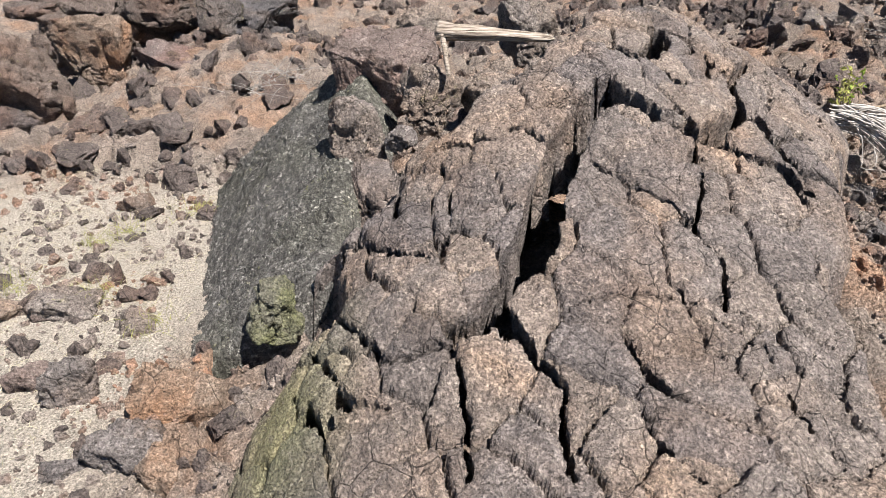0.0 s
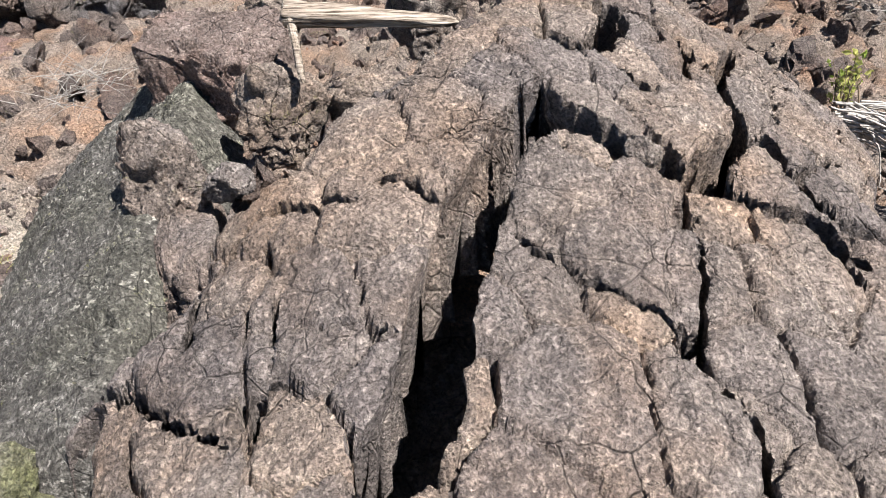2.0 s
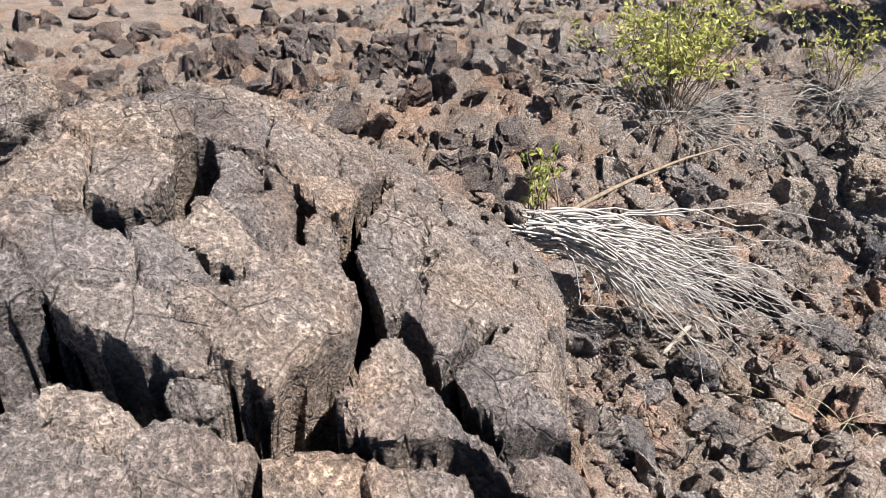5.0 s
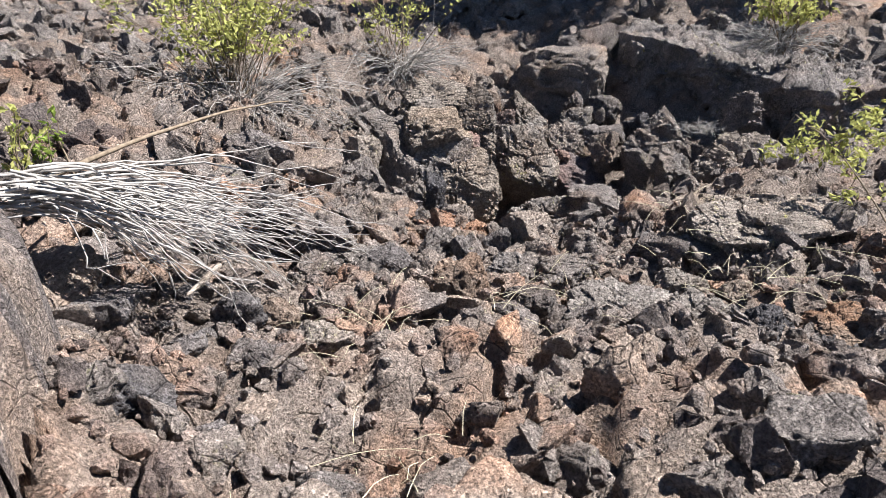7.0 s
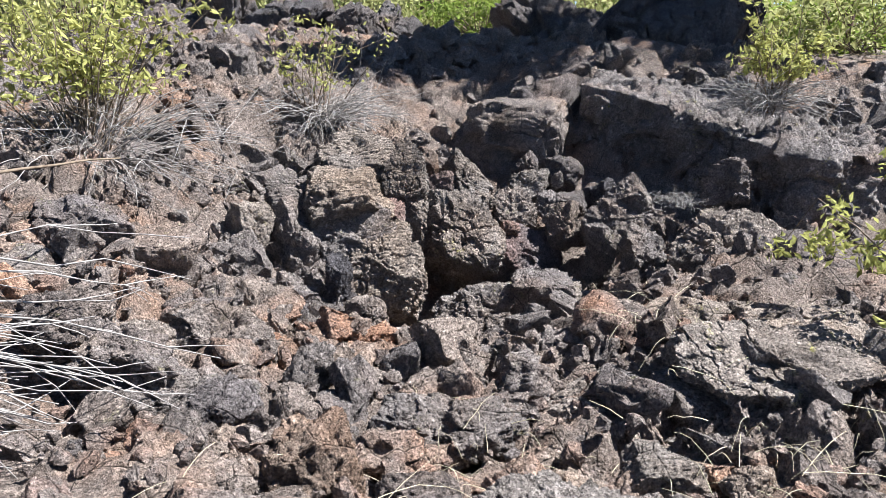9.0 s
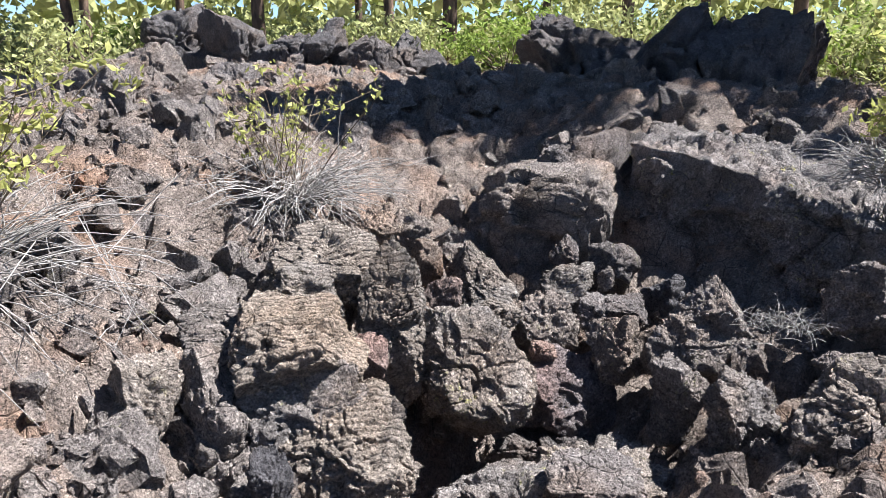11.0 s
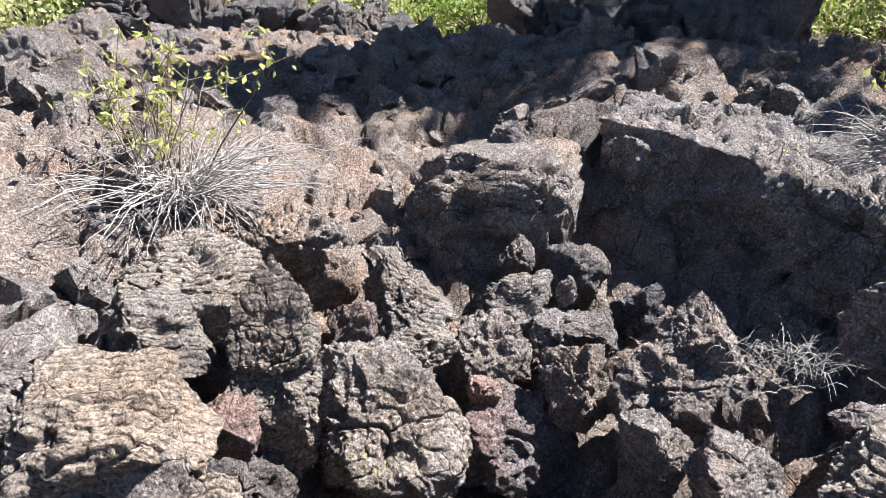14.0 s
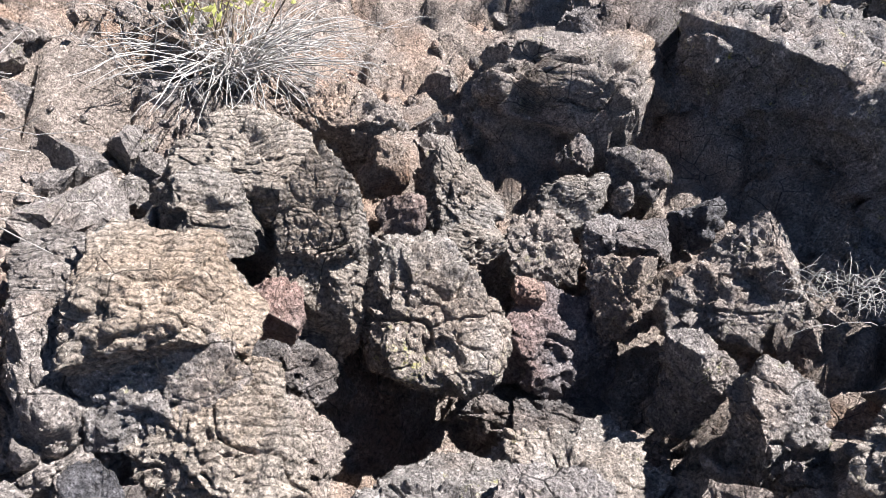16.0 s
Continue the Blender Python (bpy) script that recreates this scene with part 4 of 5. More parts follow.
def ledge_front():
    """The main mass: a steep face under a sharp brow, with a flat top that runs back."""
    line = np.array(((9.90, 5.35, 0.16), (8.62, 5.22, 0.18), (8.54, 4.80, 0.14), (8.50, 4.34, 0.07), (8.28, 3.99, 0.01), (8.15, 3.62, -0.07), (8.00, 3.10, -0.14), (8.9, 2.5, -0.15)))
    back = np.array(((9.95, 5.3), (9.90, 5.2), (9.90, 4.8), (9.90, 4.4), (9.85, 4.0), (9.75, 3.6), (9.6, 3.2), (9.3, 2.7)))
    s = np.concatenate([[0], np.cumsum(np.linalg.norm(np.diff(line, axis=0), axis=1))])
    u = np.linspace(0, s[-1], 330)
    brow = np.stack([np.interp(u, s, line[:, k]) for k in range(3)], 1)
    far = np.stack([np.interp(u, s, back[:, k]) for k in range(2)], 1)
    brow[:, :2] += 0.05 * np.stack([vnoise(brow * 3.1, 311), vnoise(brow * 3.1, 312)], 1)
    side = np.gradient(brow[:, :2], axis=0)
    side = np.stack([side[:, 1], -side[:, 0]], 1) / np.linalg.norm(side, axis=1)[:, None]
    rows = []
    for v in np.linspace(1, 0, 90) ** 1.1:                # up the face
        row = np.column_stack([brow[:, :2] + side * (0.10 * v - 0.16 * v * (1 - v))[..., None], brow[:, 2] - 1.15 * v])
        rows.append((row, side, 0.0, 1.0 - 0.5 * np.exp(-v / 0.03)))
    for v in np.linspace(0, 1, 80)[1:]:                   # back over the top
        row = np.column_stack([brow[:, :2] * (1 - v) + far * v, brow[:, 2] + 0.05 * v - 0.5 * np.clip(v - 0.9, 0, 1)])
        rows.append((row, side, 1.0, 0.7))
    co = []
    for row, way_out, up, amount in rows:
        steps = np.round(2.2 * vnoise(row * (2.6, 2.6, 2.0), 315)) * 0.06
        shift = steps + 0.07 * fbm(row, 2.2, 3, 316) + 0.05 * fbm(row, 8, 3, 317, 0.65) + 0.018 * fbm(row, 30, 2, 318)
        joint = np.exp(-((np.abs(vnoise(row * (2.6, 2.6, 1.4), 319))) / 0.03) ** 2) * 0.05
        shift = (shift - joint) * amount
        row = row.copy()
        row[:, :2] += way_out * (shift * (1 - up))[:, None]
        row[:, 2] += shift * up * 1.2
        co.append(row)
    co = np.array(co)
    ny, nx = co.shape[:2]
    i = (np.arange(ny - 1)[:, None] * nx + np.arange(nx - 1)[None, :]).ravel()
    return new("ledge_block", mesh_of("ledge_block", co.reshape(-1, 3), np.stack([i, i + 1, i + 1 + nx, i + nx], 1)[:, ::-1], ledge_stone))


ledge = tagged(new("rock_ledge"), "massive jointed lava ledge with a shaded lichened face", "rock ledge")
for made, label in (
        (ledge_front(), "dark lichen-spotted main face"),
        (block("ledge_column", 8.72, 5.55, -0.36, (0.95, 0.62, 1.22), 5, 302, rough_stone, (0, 0), 2), "upright column at the corner"),
        (block("ledge_block", 8.22, 5.62, -0.50, (0.92, 0.95, 1.05), 24, 303, rough_stone, (0, -4), 4), "broken block in front"),
        (block("ledge_block", 9.60, 6.20, -0.30, (1.20, 0.90, 0.95), 14, 305, rough_stone, (0, 0), 3), "broad flat-topped crust behind")):
    made.parent = ledge
    tagged(made, label)
tagged(block("lava_block", -0.42, 3.42, -0.36, (0.42, 1.10, 0.80), 4, 306, dome_stone, (10, -8), 4), "jointed brown lava block between dome and slab", "boulder")

# slab beside the dome with a dark crust
def leaning_slab():
    n = 230
    a, b = np.meshgrid(np.linspace(0, 1, n), np.linspace(0, 1, n))
    a, b = a.ravel(), b.ravel()
    top0, top1 = np.array((-0.60, 2.62, -0.26)), np.array((-0.66, 4.62, 0.56))
    low0, low1 = np.array((-1.48, 2.45, -1.02)), np.array((-2.15, 5.05, -0.80))
    p = (top0 * (1 - b)[:, None] + top1 * b[:, None]) * (1 - a)[:, None] + (low0 * (1 - b)[:, None] + low1 * b[:, None]) * a[:, None]
    bulge = np.sin(np.pi * a) * 0.07
    way_out = np.array((-0.62, -0.12, 0.77))
    shift = bulge + 0.03 * fbm(p, 2.5, 3, 71) + 0.013 * fbm(p, 16, 3, 72) + 0.011 * np.abs(vnoise(p * (48, 48, 26), 73)) + 0.006 * vnoise(p * 95, 74)
    rim = np.minimum(np.minimum(a, 1 - a), np.minimum(b, 1 - b))
    p = p + way_out * (shift - 0.05 * np.exp(-rim / 0.02))[:, None]
    # a seam across the lower end
    p = p - way_out * (0.035 * np.exp(-((b - 0.2 - 0.03 * np.sin(a * 6)) / 0.012) ** 2))[:, None]
    i = (np.arange(n - 1)[:, None] * n + np.arange(n - 1)[None, :]).ravel()
    front = np.stack([i, i + 1, i + 1 + n, i + n], 1)
    ring = np.concatenate([np.arange(n), np.arange(2 * n - 1, n * n, n), np.arange(n * n - 2, n * n - n - 1, -1), np.arange(n * n - 2 * n, 0, -n)])
    deep = p[ring] - way_out * 0.3
    m = len(ring)
    k = np.arange(m)
    sides = np.stack([ring[k], n * n + k, n * n + (k + 1) % m, ring[(k + 1) % m]], 1)
    me = mesh_of("leaning_slab", np.concatenate([p, deep]), np.concatenate([front, sides]), moss_stone)
    return tagged(new("leaning_slab", me), "steep slab with a dark grey-green lichen crust", "rock slab")


leaning_slab()

# ---- loose stones ----
rng = np.random.RandomState(12)
STONES = [rock_mesh("stone", (1.0, rng.uniform(0.7, 1.1), rng.uniform(0.5, 0.85)), 500 + i, 4, rubble_stone if i % 3 else rough_stone, cuts=15, boxy=0.7, rough=1.5, deep=0.36) for i in range(16)]
FAR_STONES = [rock_mesh("stone", (1.0, rng.uniform(0.7, 1.1), rng.uniform(0.5, 0.85)), 550 + i, 3, rough_stone, cuts=16, boxy=0.8, rough=1.9, deep=0.34) for i in range(16)]
PEBBLES = [rock_mesh("pebble", (1.0, rng.uniform(0.7, 1.1), rng.uniform(0.5, 0.9)), 600 + i, 2, rubble_stone, cuts=12, boxy=0.3) for i in range(10)]


def settle(x, y):
    """The height on which a stone rests."""
    x, y = np.atleast_1d(np.float64(x)), np.atleast_1d(np.float64(y))
    return ground_height(x, y)


def scatter(count, x0, x1, y0, y1, small, large, power=2.2, thin=0.75):
    x, y = rng.uniform(x0, x1, count), rng.uniform(y0, y1, count)
    size = small + (large - small) * rng.uniform(0, 1, count) ** power
    ok = (dome_edge(x, y) < -0.02) & ~((x > 5.9) & (x < 7.5) & (y > 4.1) & (y < 5.2))
    ok &= ~((x > -1.8) & (x < -0.5) & (y > 2.7) & (y < 4.7))
    ok &= rng.uniform(0, 1, count) > thin * sandiness(x, y)
    return np.stack([x, y, size], 1)[ok]


beds = np.concatenate([
    scatter(900, 1.9, 5.4, 1.2, 5.4, 0.05, 0.30, 2.6),
    scatter(420, 2.6, 6.8, 4.6, 8.5, 0.08, 0.36, 2.4),
    scatter(420, 4.6, 8.2, 2.0, 6.4, 0.07, 0.34),
    scatter(520, -4.5, 3.0, 4.2, 9.5, 0.08, 0.42, 2.4),
    scatter(520, -4.2, -0.6, 0.3, 5.6, 0.05, 0.24, 2.4, 0.45),
    scatter(1300, 4.0, 16.0, 7.0, 15.5, 0.08, 0.50, 3.2),
    scatter(600, -9.0, 9.0, 15.0, 27.0, 0.2, 0.8, 2.2, 0.3),
    scatter(700, -7.0, 5.0, 8.0, 17.0, 0.10, 0.5, 2.6),
    scatter(420, 8.6, 17.0, -2.0, 4.0, 0.12, 0.6, 2.2),
    scatter(520, 8.4, 14.0, 3.0, 9.0, 0.08, 0.42, 2.8),
])
heights = settle(beds[:, 0], beds[:, 1])
order = np.argsort(np.hypot(beds[:, 0] - 3.6, beds[:, 1] - 3.4) - 4 * beds[:, 2])
for k in order[:300]:
    x, y, s = beds[k]
    ob = new("stone", STONES[rng.randint(len(STONES))])
    ob.matrix_world = pose(x, y, heights[k] + 0.09 * s, *rng.uniform(-35, 35, 2), rng.uniform(0, 360)) @ Matrix.Diagonal((s, s, s, 1))
    tagged(ob, "loose brown pitted lava stone on the rubble", "stone", "loose lava stones")


def heap(name, label, places, shapes, material):
    """Many stones too many to count, as one mesh."""
    cos, faces, start = [], [], 0
    for x, y, z, s in places:
        me = shapes[rng.randint(len(shapes))]
        v = np.empty(len(me.vertices) * 3, dtype=np.float32)
        me.vertices.foreach_get("co", v)
        f = np.empty(len(me.polygons) * 3, dtype=np.int32)
        me.polygons.foreach_get("vertices", f)
        m = np.array(Euler(tuple(rng.uniform(0, 6.28, 3))).to_matrix())
        cos.append(v.reshape(-1, 3) @ m.T * s + (x, y, z))
        faces.append(f.reshape(-1, 3) + start)
        start += len(me.vertices)
    ob = new(name, mesh_of(name, np.concatenate(cos), np.concatenate(faces), material, None, False))
    return tagged(ob, label, "rubble", kind="stuff")


rest = order[300:]
for side, material, label in ((True, heap_stone, "heaps of dark brown broken lava past the dome"), (False, rough_stone, "heaps of brown-grey broken lava")):
    heap("far_rubble", label, [(beds[k][0], beds[k][1], heights[k] + 0.04 * beds[k][2], beds[k][2]) for k in rest if (beds[k][0] < 3.5) == side], FAR_STONES, material)
small = np.concatenate([
    scatter(2600, 1.8, 5.6, 0.8, 5.4, 0.02, 0.10),
    scatter(2200, -3.8, -0.7, 0.2, 5.4, 0.008, 0.06),
    scatter(2600, -3.8, -1.2, 0.5, 5.6, 0.006, 0.035, 2.5, 0.0),
    scatter(900, -4.2, -1.2, 0.5, 5.6, 0.03, 0.11, 2.2, 0.0),
    scatter(700, 4.5, 8.4, 1.8, 6.5, 0.025, 0.10),
    scatter(700, -1.0, 6.0, 4.6, 8.0, 0.03, 0.12),
])
lift = settle(small[:, 0], small[:, 1])
heap("gravel", "small broken lava chips and gravel", [(a, b, h + 0.15 * s, s) for (a, b, s), h in zip(small, lift)], PEBBLES, rubble_stone)

# ---- wood, stems and leaves ----
def plain(name, stops, scale=(30, 30, 30), rough=0.85, bump=0.4, through_light=0.0, coords="Object"):
    """A mottled material from a colour ramp on stretched noise."""
    m = bpy.data.materials.new(name)
    m.use_nodes = True
    t = m.node_tree
    b = t.nodes["Principled BSDF"]
    b.inputs["Roughness"].default_value = rough
    b.inputs["Specular IOR Level"].default_value = 0.2
    co = t.nodes.new("ShaderNodeTexCoord")
    mp = t.nodes.new("ShaderNodeMapping")
    mp.inputs["Scale"].default_value = scale
    t.links.new(co.outputs[coords], mp.inputs[0])
    n = node(t, "ShaderNodeTexNoise", Scale=1.0, Detail=6.0, Roughness=0.65)
    t.links.new(mp.outputs[0], n.inputs["Vector"])
    colour = ramp(t, n.outputs[0], stops)
    geo = t.nodes.new("ShaderNodeNewGeometry")
    own = ramp(t, geo.outputs["Random Per Island"], [(0.0, grey(0.65)), (1.0, grey(1.3))])
    colour = mix(t, 1.0, colour, own, "MULTIPLY")
    t.links.new(colour, b.inputs["Base Color"])
    bp = node(t, "ShaderNodeBump", Strength=bump, Distance=0.01)
    t.links.new(n.outputs[0], bp.inputs["Height"])
    t.links.new(bp.outputs[0], b.inputs["Normal"])
    if through_light:
        tr = t.nodes.new("ShaderNodeBsdfTranslucent")
        t.links.new(colour, tr.inputs[0])
        ms = t.nodes.new("ShaderNodeMixShader")
        ms.inputs[0].default_value = through_light
        t.links.new(b.outputs[0], ms.inputs[1])
        t.links.new(tr.outputs[0], ms.inputs[2])
        t.links.new(ms.outputs[0], t.nodes["Material Output"].inputs[0])
    return m


dead_wood = plain("bleached wood", [(0.36, (0.07, 0.052, 0.04)), (0.5, (0.30, 0.245, 0.195)), (0.66, (0.52, 0.46, 0.39))], (5, 90, 90), bump=1.0)
dead_stem = plain("dead stems", [(0.3, (0.16, 0.145, 0.13)), (0.6, (0.39, 0.36, 0.33))])
brown_stem = plain("brown stems", [(0.3, (0.09, 0.065, 0.045)), (0.6, (0.22, 0.17, 0.12))])
pale_grass = plain("dry grass", [(0.3, (0.40, 0.34, 0.22)), (0.6, (0.60, 0.54, 0.38))])
leaf_yellow = plain("yellow-green leaves", [(0.3, (0.27, 0.28, 0.075)), (0.6, (0.48, 0.47, 0.16))], through_light=0.4)
leaf_green = plain("green leaves", [(0.3, (0.12, 0.18, 0.035)), (0.6, (0.27, 0.34, 0.07))], through_light=0.4)
needle = plain("pine needles", [(0.3, (0.035, 0.06, 0.02)), (0.6, (0.09, 0.13, 0.04))], through_light=0.25)
wood_green = plain("sunlit undergrowth", [(0.3, (0.22, 0.25, 0.085)), (0.6, (0.46, 0.46, 0.20))], (1, 1, 1), through_light=0.4)
bark = plain("pine bark", [(0.3, (0.035, 0.025, 0.02)), (0.55, (0.13, 0.085, 0.06)), (0.7, (0.24, 0.16, 0.11))], (9, 9, 2.2), bump=1.0)


def part(name, me, parent, label=""):
    ob = new(name, me)
    ob.parent = parent
    return tagged(ob, label)


def tubes(name, paths, material, sides=5):
    """Stems: each path is (points, radius at the base, radius at the tip)."""
    cos, faces, start = [], [], 0
    for pts, r0, r1 in paths:
        pts = np.asarray(pts, dtype=float)
        n = len(pts)
        along = np.gradient(pts, axis=0)
        along /= np.linalg.norm(along, axis=1, keepdims=True) + 1e-9
        side = np.cross(along, (0.31, 0.17, 0.93))
        side /= np.linalg.norm(side, axis=1, keepdims=True) + 1e-9
        other = np.cross(along, side)
        a = np.arange(sides) * 2 * np.pi / sides
        r = np.linspace(r0, r1, n)[:, None, None]
        ring = pts[:, None, :] + r * (np.cos(a)[None, :, None] * side[:, None, :] + np.sin(a)[None, :, None] * other[:, None, :])
        cos.append(ring.reshape(-1, 3))
        i, k = np.arange(n - 1)[:, None], np.arange(sides)[None, :]
        k2 = (k + 1) % sides
        f = np.stack([i * sides + k, i * sides + k2, (i + 1) * sides + k2, (i + 1) * sides + k], -1).reshape(-1, 4)
        faces.append(f + start)
        start += n * sides
    return mesh_of(name, np.concatenate(cos), np.concatenate(faces), material)


def leaves(name, centres, size, material, longer=1.8):
    """A small bent leaf at each centre, turned at random."""
    c = np.asarray(centres)
    n = len(c)
    a = rng.normal(size=(n, 3))
    a /= np.linalg.norm(a, axis=1, keepdims=True)
    b = np.cross(a, rng.normal(size=(n, 3)))
    b /= np.linalg.norm(b, axis=1, keepdims=True)
    up = np.cross(a, b)
    s = size * rng.uniform(0.6, 1.3, (n, 1))
    tip, root, w = c + a * s * longer * 0.5, c - a * s * longer * 0.5, 0.42 * s
    left, right = c + b * w + up * s * 0.15, c - b * w + up * s * 0.15
    co = np.stack([root, left, tip, right], 1).reshape(-1, 3)
    k = np.arange(n)[:, None] * 4
    tris = np.concatenate([k + (0, 1, 2), k + (0, 2, 3)])
    return mesh_of(name, co, tris, material, smooth=False)


def curve(a, b, sag, n=9, wobble=0.02):
    t = np.linspace(0, 1, n)[:, None]
    p = np.asarray(a) * (1 - t) + np.asarray(b) * t + np.array((0, 0, 1.0)) * sag * 4 * t * (1 - t)
    shift = np.cumsum(rng.normal(size=(n, 3)), 0) * wobble
    return p + shift * np.linspace(0, 1, n)[:, None]


def shrub(x, y, z, width, height, stems, leaf_count, label, leaf=0.03, bare=0.45, material=leaf_yellow, dry=90, lean=(0, 0)):
    """A shrub with bare dead twigs below and leaves on its live shoots."""
    root = np.array((x, y, z))
    thing = tagged(new("shrub"), label, "shrub")
    live, dead, spots = [], [], []
    for i in range(stems):
        a, out = rng.uniform(0, 6.28), width * 0.5 * rng.uniform(0.1, 1.0)
        tip = root + (math.cos(a) * out + lean[0], math.sin(a) * out + lean[1], height * rng.uniform(0.65, 1.05))
        path = curve(root + rng.normal(size=3) * (0.05, 0.05, 0.01), tip, 0.06 * height, 9, 0.012)
        live.append((path, 0.007, 0.002))
        for k in range(4):
            s = path[rng.randint(3, 9)]
            end = s + rng.normal(size=3) * 0.16 * width + (0, 0, 0.08)
            twig = curve(s, end, 0.0, 5, 0.008)
            live.append((twig, 0.003, 0.001))
            n = max(1, leaf_count // (stems * 4))
            q = rng.uniform(0.2, 1.0, n)[:, None]
            at = s + (end - s) * q + rng.normal(size=(n, 3)) * 0.022 * width
            spots.append(at[at[:, 2] > z + bare * height])
    for i in range(dry):
        a, out = rng.uniform(0, 6.28), width * rng.uniform(0.2, 0.75)
        tip = root + (math.cos(a) * out, math.sin(a) * out, height * rng.uniform(-0.1, 0.42))
        dead.append((curve(root + rng.normal(size=3) * (0.06, 0.06, 0.02), tip, 0.12 * height, 8, 0.02), 0.0048, 0.0012))
        s = dead[-1][0][rng.randint(3, 7)]
        dead.append((curve(s, s + rng.normal(size=3) * 0.14 * width, 0.0, 5, 0.01), 0.0025, 0.001))
    part("stem", tubes("stem", live, brown_stem, 4), thing, "thin brown live stems")
    if dead:
        part("twig_tangle", tubes("twig_tangle", dead, dead_stem, 4), thing, "bleached grey dead twigs")
    if leaf_count:
        part("leaves", leaves("leaves", np.concatenate(spots), leaf, material), thing, "small yellow-green leaves")
    return thing


shrub(4.75, 6.45, -0.30, 1.6, 1.3, 30, 2600, "yellow-green bush over a mat of grey dead twigs", 0.032, 0.42, leaf_yellow, 200)
shrub(6.72, 6.55, -0.16, 1.15, 0.72, 12, 420, "small half-dead bush with pale bare twigs", 0.028, 0.45, leaf_yellow, 260)
shrub(8.55, 3.55, 0.08, 0.80, 0.62, 18, 800, "yellow-leaved bush with bleached twigs on the ledge", 0.034, 0.38, leaf_yellow, 170)
shrub(5.35, 7.3, -0.15, 0.8, 0.55, 8, 160, "low dry bush with grey twigs", 0.025, 0.45, leaf_yellow, 120)
shrub(2.55, 4.42, 0.0, 0.16, 0.34, 5, 90, "small yellow plant at the dome's edge", 0.026, 0.2, leaf_yellow, 0)
shrub(2.75, 4.75, -0.05, 0.2, 0.30, 5, 80, "small green plant among the rubble", 0.026, 0.2, leaf_green, 0)

# leafy shoot that leans over the rubble
def shoot(base, tip, label, count):
    thing = tagged(new("leafy_shoot"), label, "plant")
    path = curve(base, tip, 0.10, 12, 0.008)
    stems, spots = [(path, 0.006, 0.002)], []
    for k in range(16):
        s = path[rng.randint(5, 12)]
        end = s + rng.normal(size=3) * 0.08
        stems.append((curve(s, end, 0, 4, 0.004), 0.002, 0.001))
        spots.append(end + rng.normal(size=(count, 3)) * 0.028)
    part("stem", tubes("stem", stems, brown_stem, 5), thing)
    part("leaves", leaves("leaves", np.concatenate(spots), 0.024, leaf_yellow), thing, "yellow-green leaves")


shoot((5.25, 1.75, -0.62), (5.72, 2.52, 0.02), "thin leafy shoot leaning over the rubble", 26)
shoot((5.75, 1.60, -0.55), (6.15, 2.20, 0.02), "thin leafy shoot beside another", 20)

# sheaf of bleached branches lying down the slope
def sheaf():
    thing = tagged(new("dead_branches"), "sheaf of bleached dead branches fanned over the rubble", "dead branches")
    base = np.array((2.45, 4.22, 0.13))
    for i in range(125):
        f = rng.uniform(0, 1)
        end = np.array((2.95, 3.62, -0.30)) * (1 - f) + np.array((3.85, 4.12, -0.45)) * f
        if i % 14 == 0:
            end = np.array((4.35, 4.55, -0.30))
        reach = rng.uniform(0.45, 1.0) * (1.0 if rng.uniform() < 0.8 else 1.12)
        end = base + (end - base) * reach + rng.normal(size=3) * (0.05, 0.05, 0.035)
        path = curve(base + rng.normal(size=3) * (0.05, 0.05, 0.035), end, rng.uniform(0.02, 0.16) * reach, 12, 0.026)
        items = [(path, rng.uniform(0.0035, 0.0075), 0.0015)]
        for k in range(rng.randint(0, 4)):
            s = path[rng.randint(6, 11)]
            items.append((curve(s, s + (end - base) * 0.14 + rng.normal(size=3) * 0.05, 0.0, 5, 0.006), 0.0025, 0.001))
        part("branch", tubes("branch", items, dead_stem, 5), thing)
    part("dark_branch", tubes("dark_branch", [(curve(base, (4.3, 5.1, 0.16), 0.03, 12, 0.008), 0.013, 0.004)], brown_stem, 6), thing, "one long dark branch")


sheaf()


def log(name, a, b, r0, r1, label, flat=0.55, seed=0):
    """A split weathered log with long grooves."""
    n, sides = 60, 40
    t = np.linspace(0, 1, n)
    a, b = np.asarray(a), np.asarray(b)
    along = (b - a) / np.linalg.norm(b - a)
    side = np.cross(along, (0, 0, 1.0))
    side /= np.linalg.norm(side)
    up = np.cross(side, along)
    k = np.arange(sides) * 2 * np.pi / sides
    T, K = np.meshgrid(t, k, indexing="ij")
    q = np.stack([T.ravel() * 3, np.cos(K).ravel() * 6, np.sin(K).ravel() * 6], 1)
    R = (r0 + (r1 - r0) * T) * (1 + 0.30 * vnoise(q, seed).reshape(T.shape) + 0.2 * vnoise(q * (0.6, 2.6, 2.6), seed + 1).reshape(T.shape))
    R = R * np.clip(np.minimum(T / 0.03, (1 - T) / (0.04 + 0.10 * np.abs(np.sin(3 * K)))), 0.02, 1) ** 0.5
    co = a + T[..., None] * (b - a) + R[..., None] * (np.cos(K)[..., None] * side + flat * np.sin(K)[..., None] * up)
    i, j = np.arange(n - 1)[:, None], np.arange(sides)[None, :]
    j2 = (j + 1) % sides
    f = np.stack([i * sides + j, i * sides + j2, (i + 1) * sides + j2, (i + 1) * sides + j], -1).reshape(-1, 4)
    return tagged(new(name, mesh_of(name, co.reshape(-1, 3), f, dead_wood)), label, "dead wood")


log("dead_log", (-0.15, 4.05, 0.70), (0.58, 3.97, 0.66), 0.078, 0.036, "weathered grey split log across dark rocks", 0.6, 3)
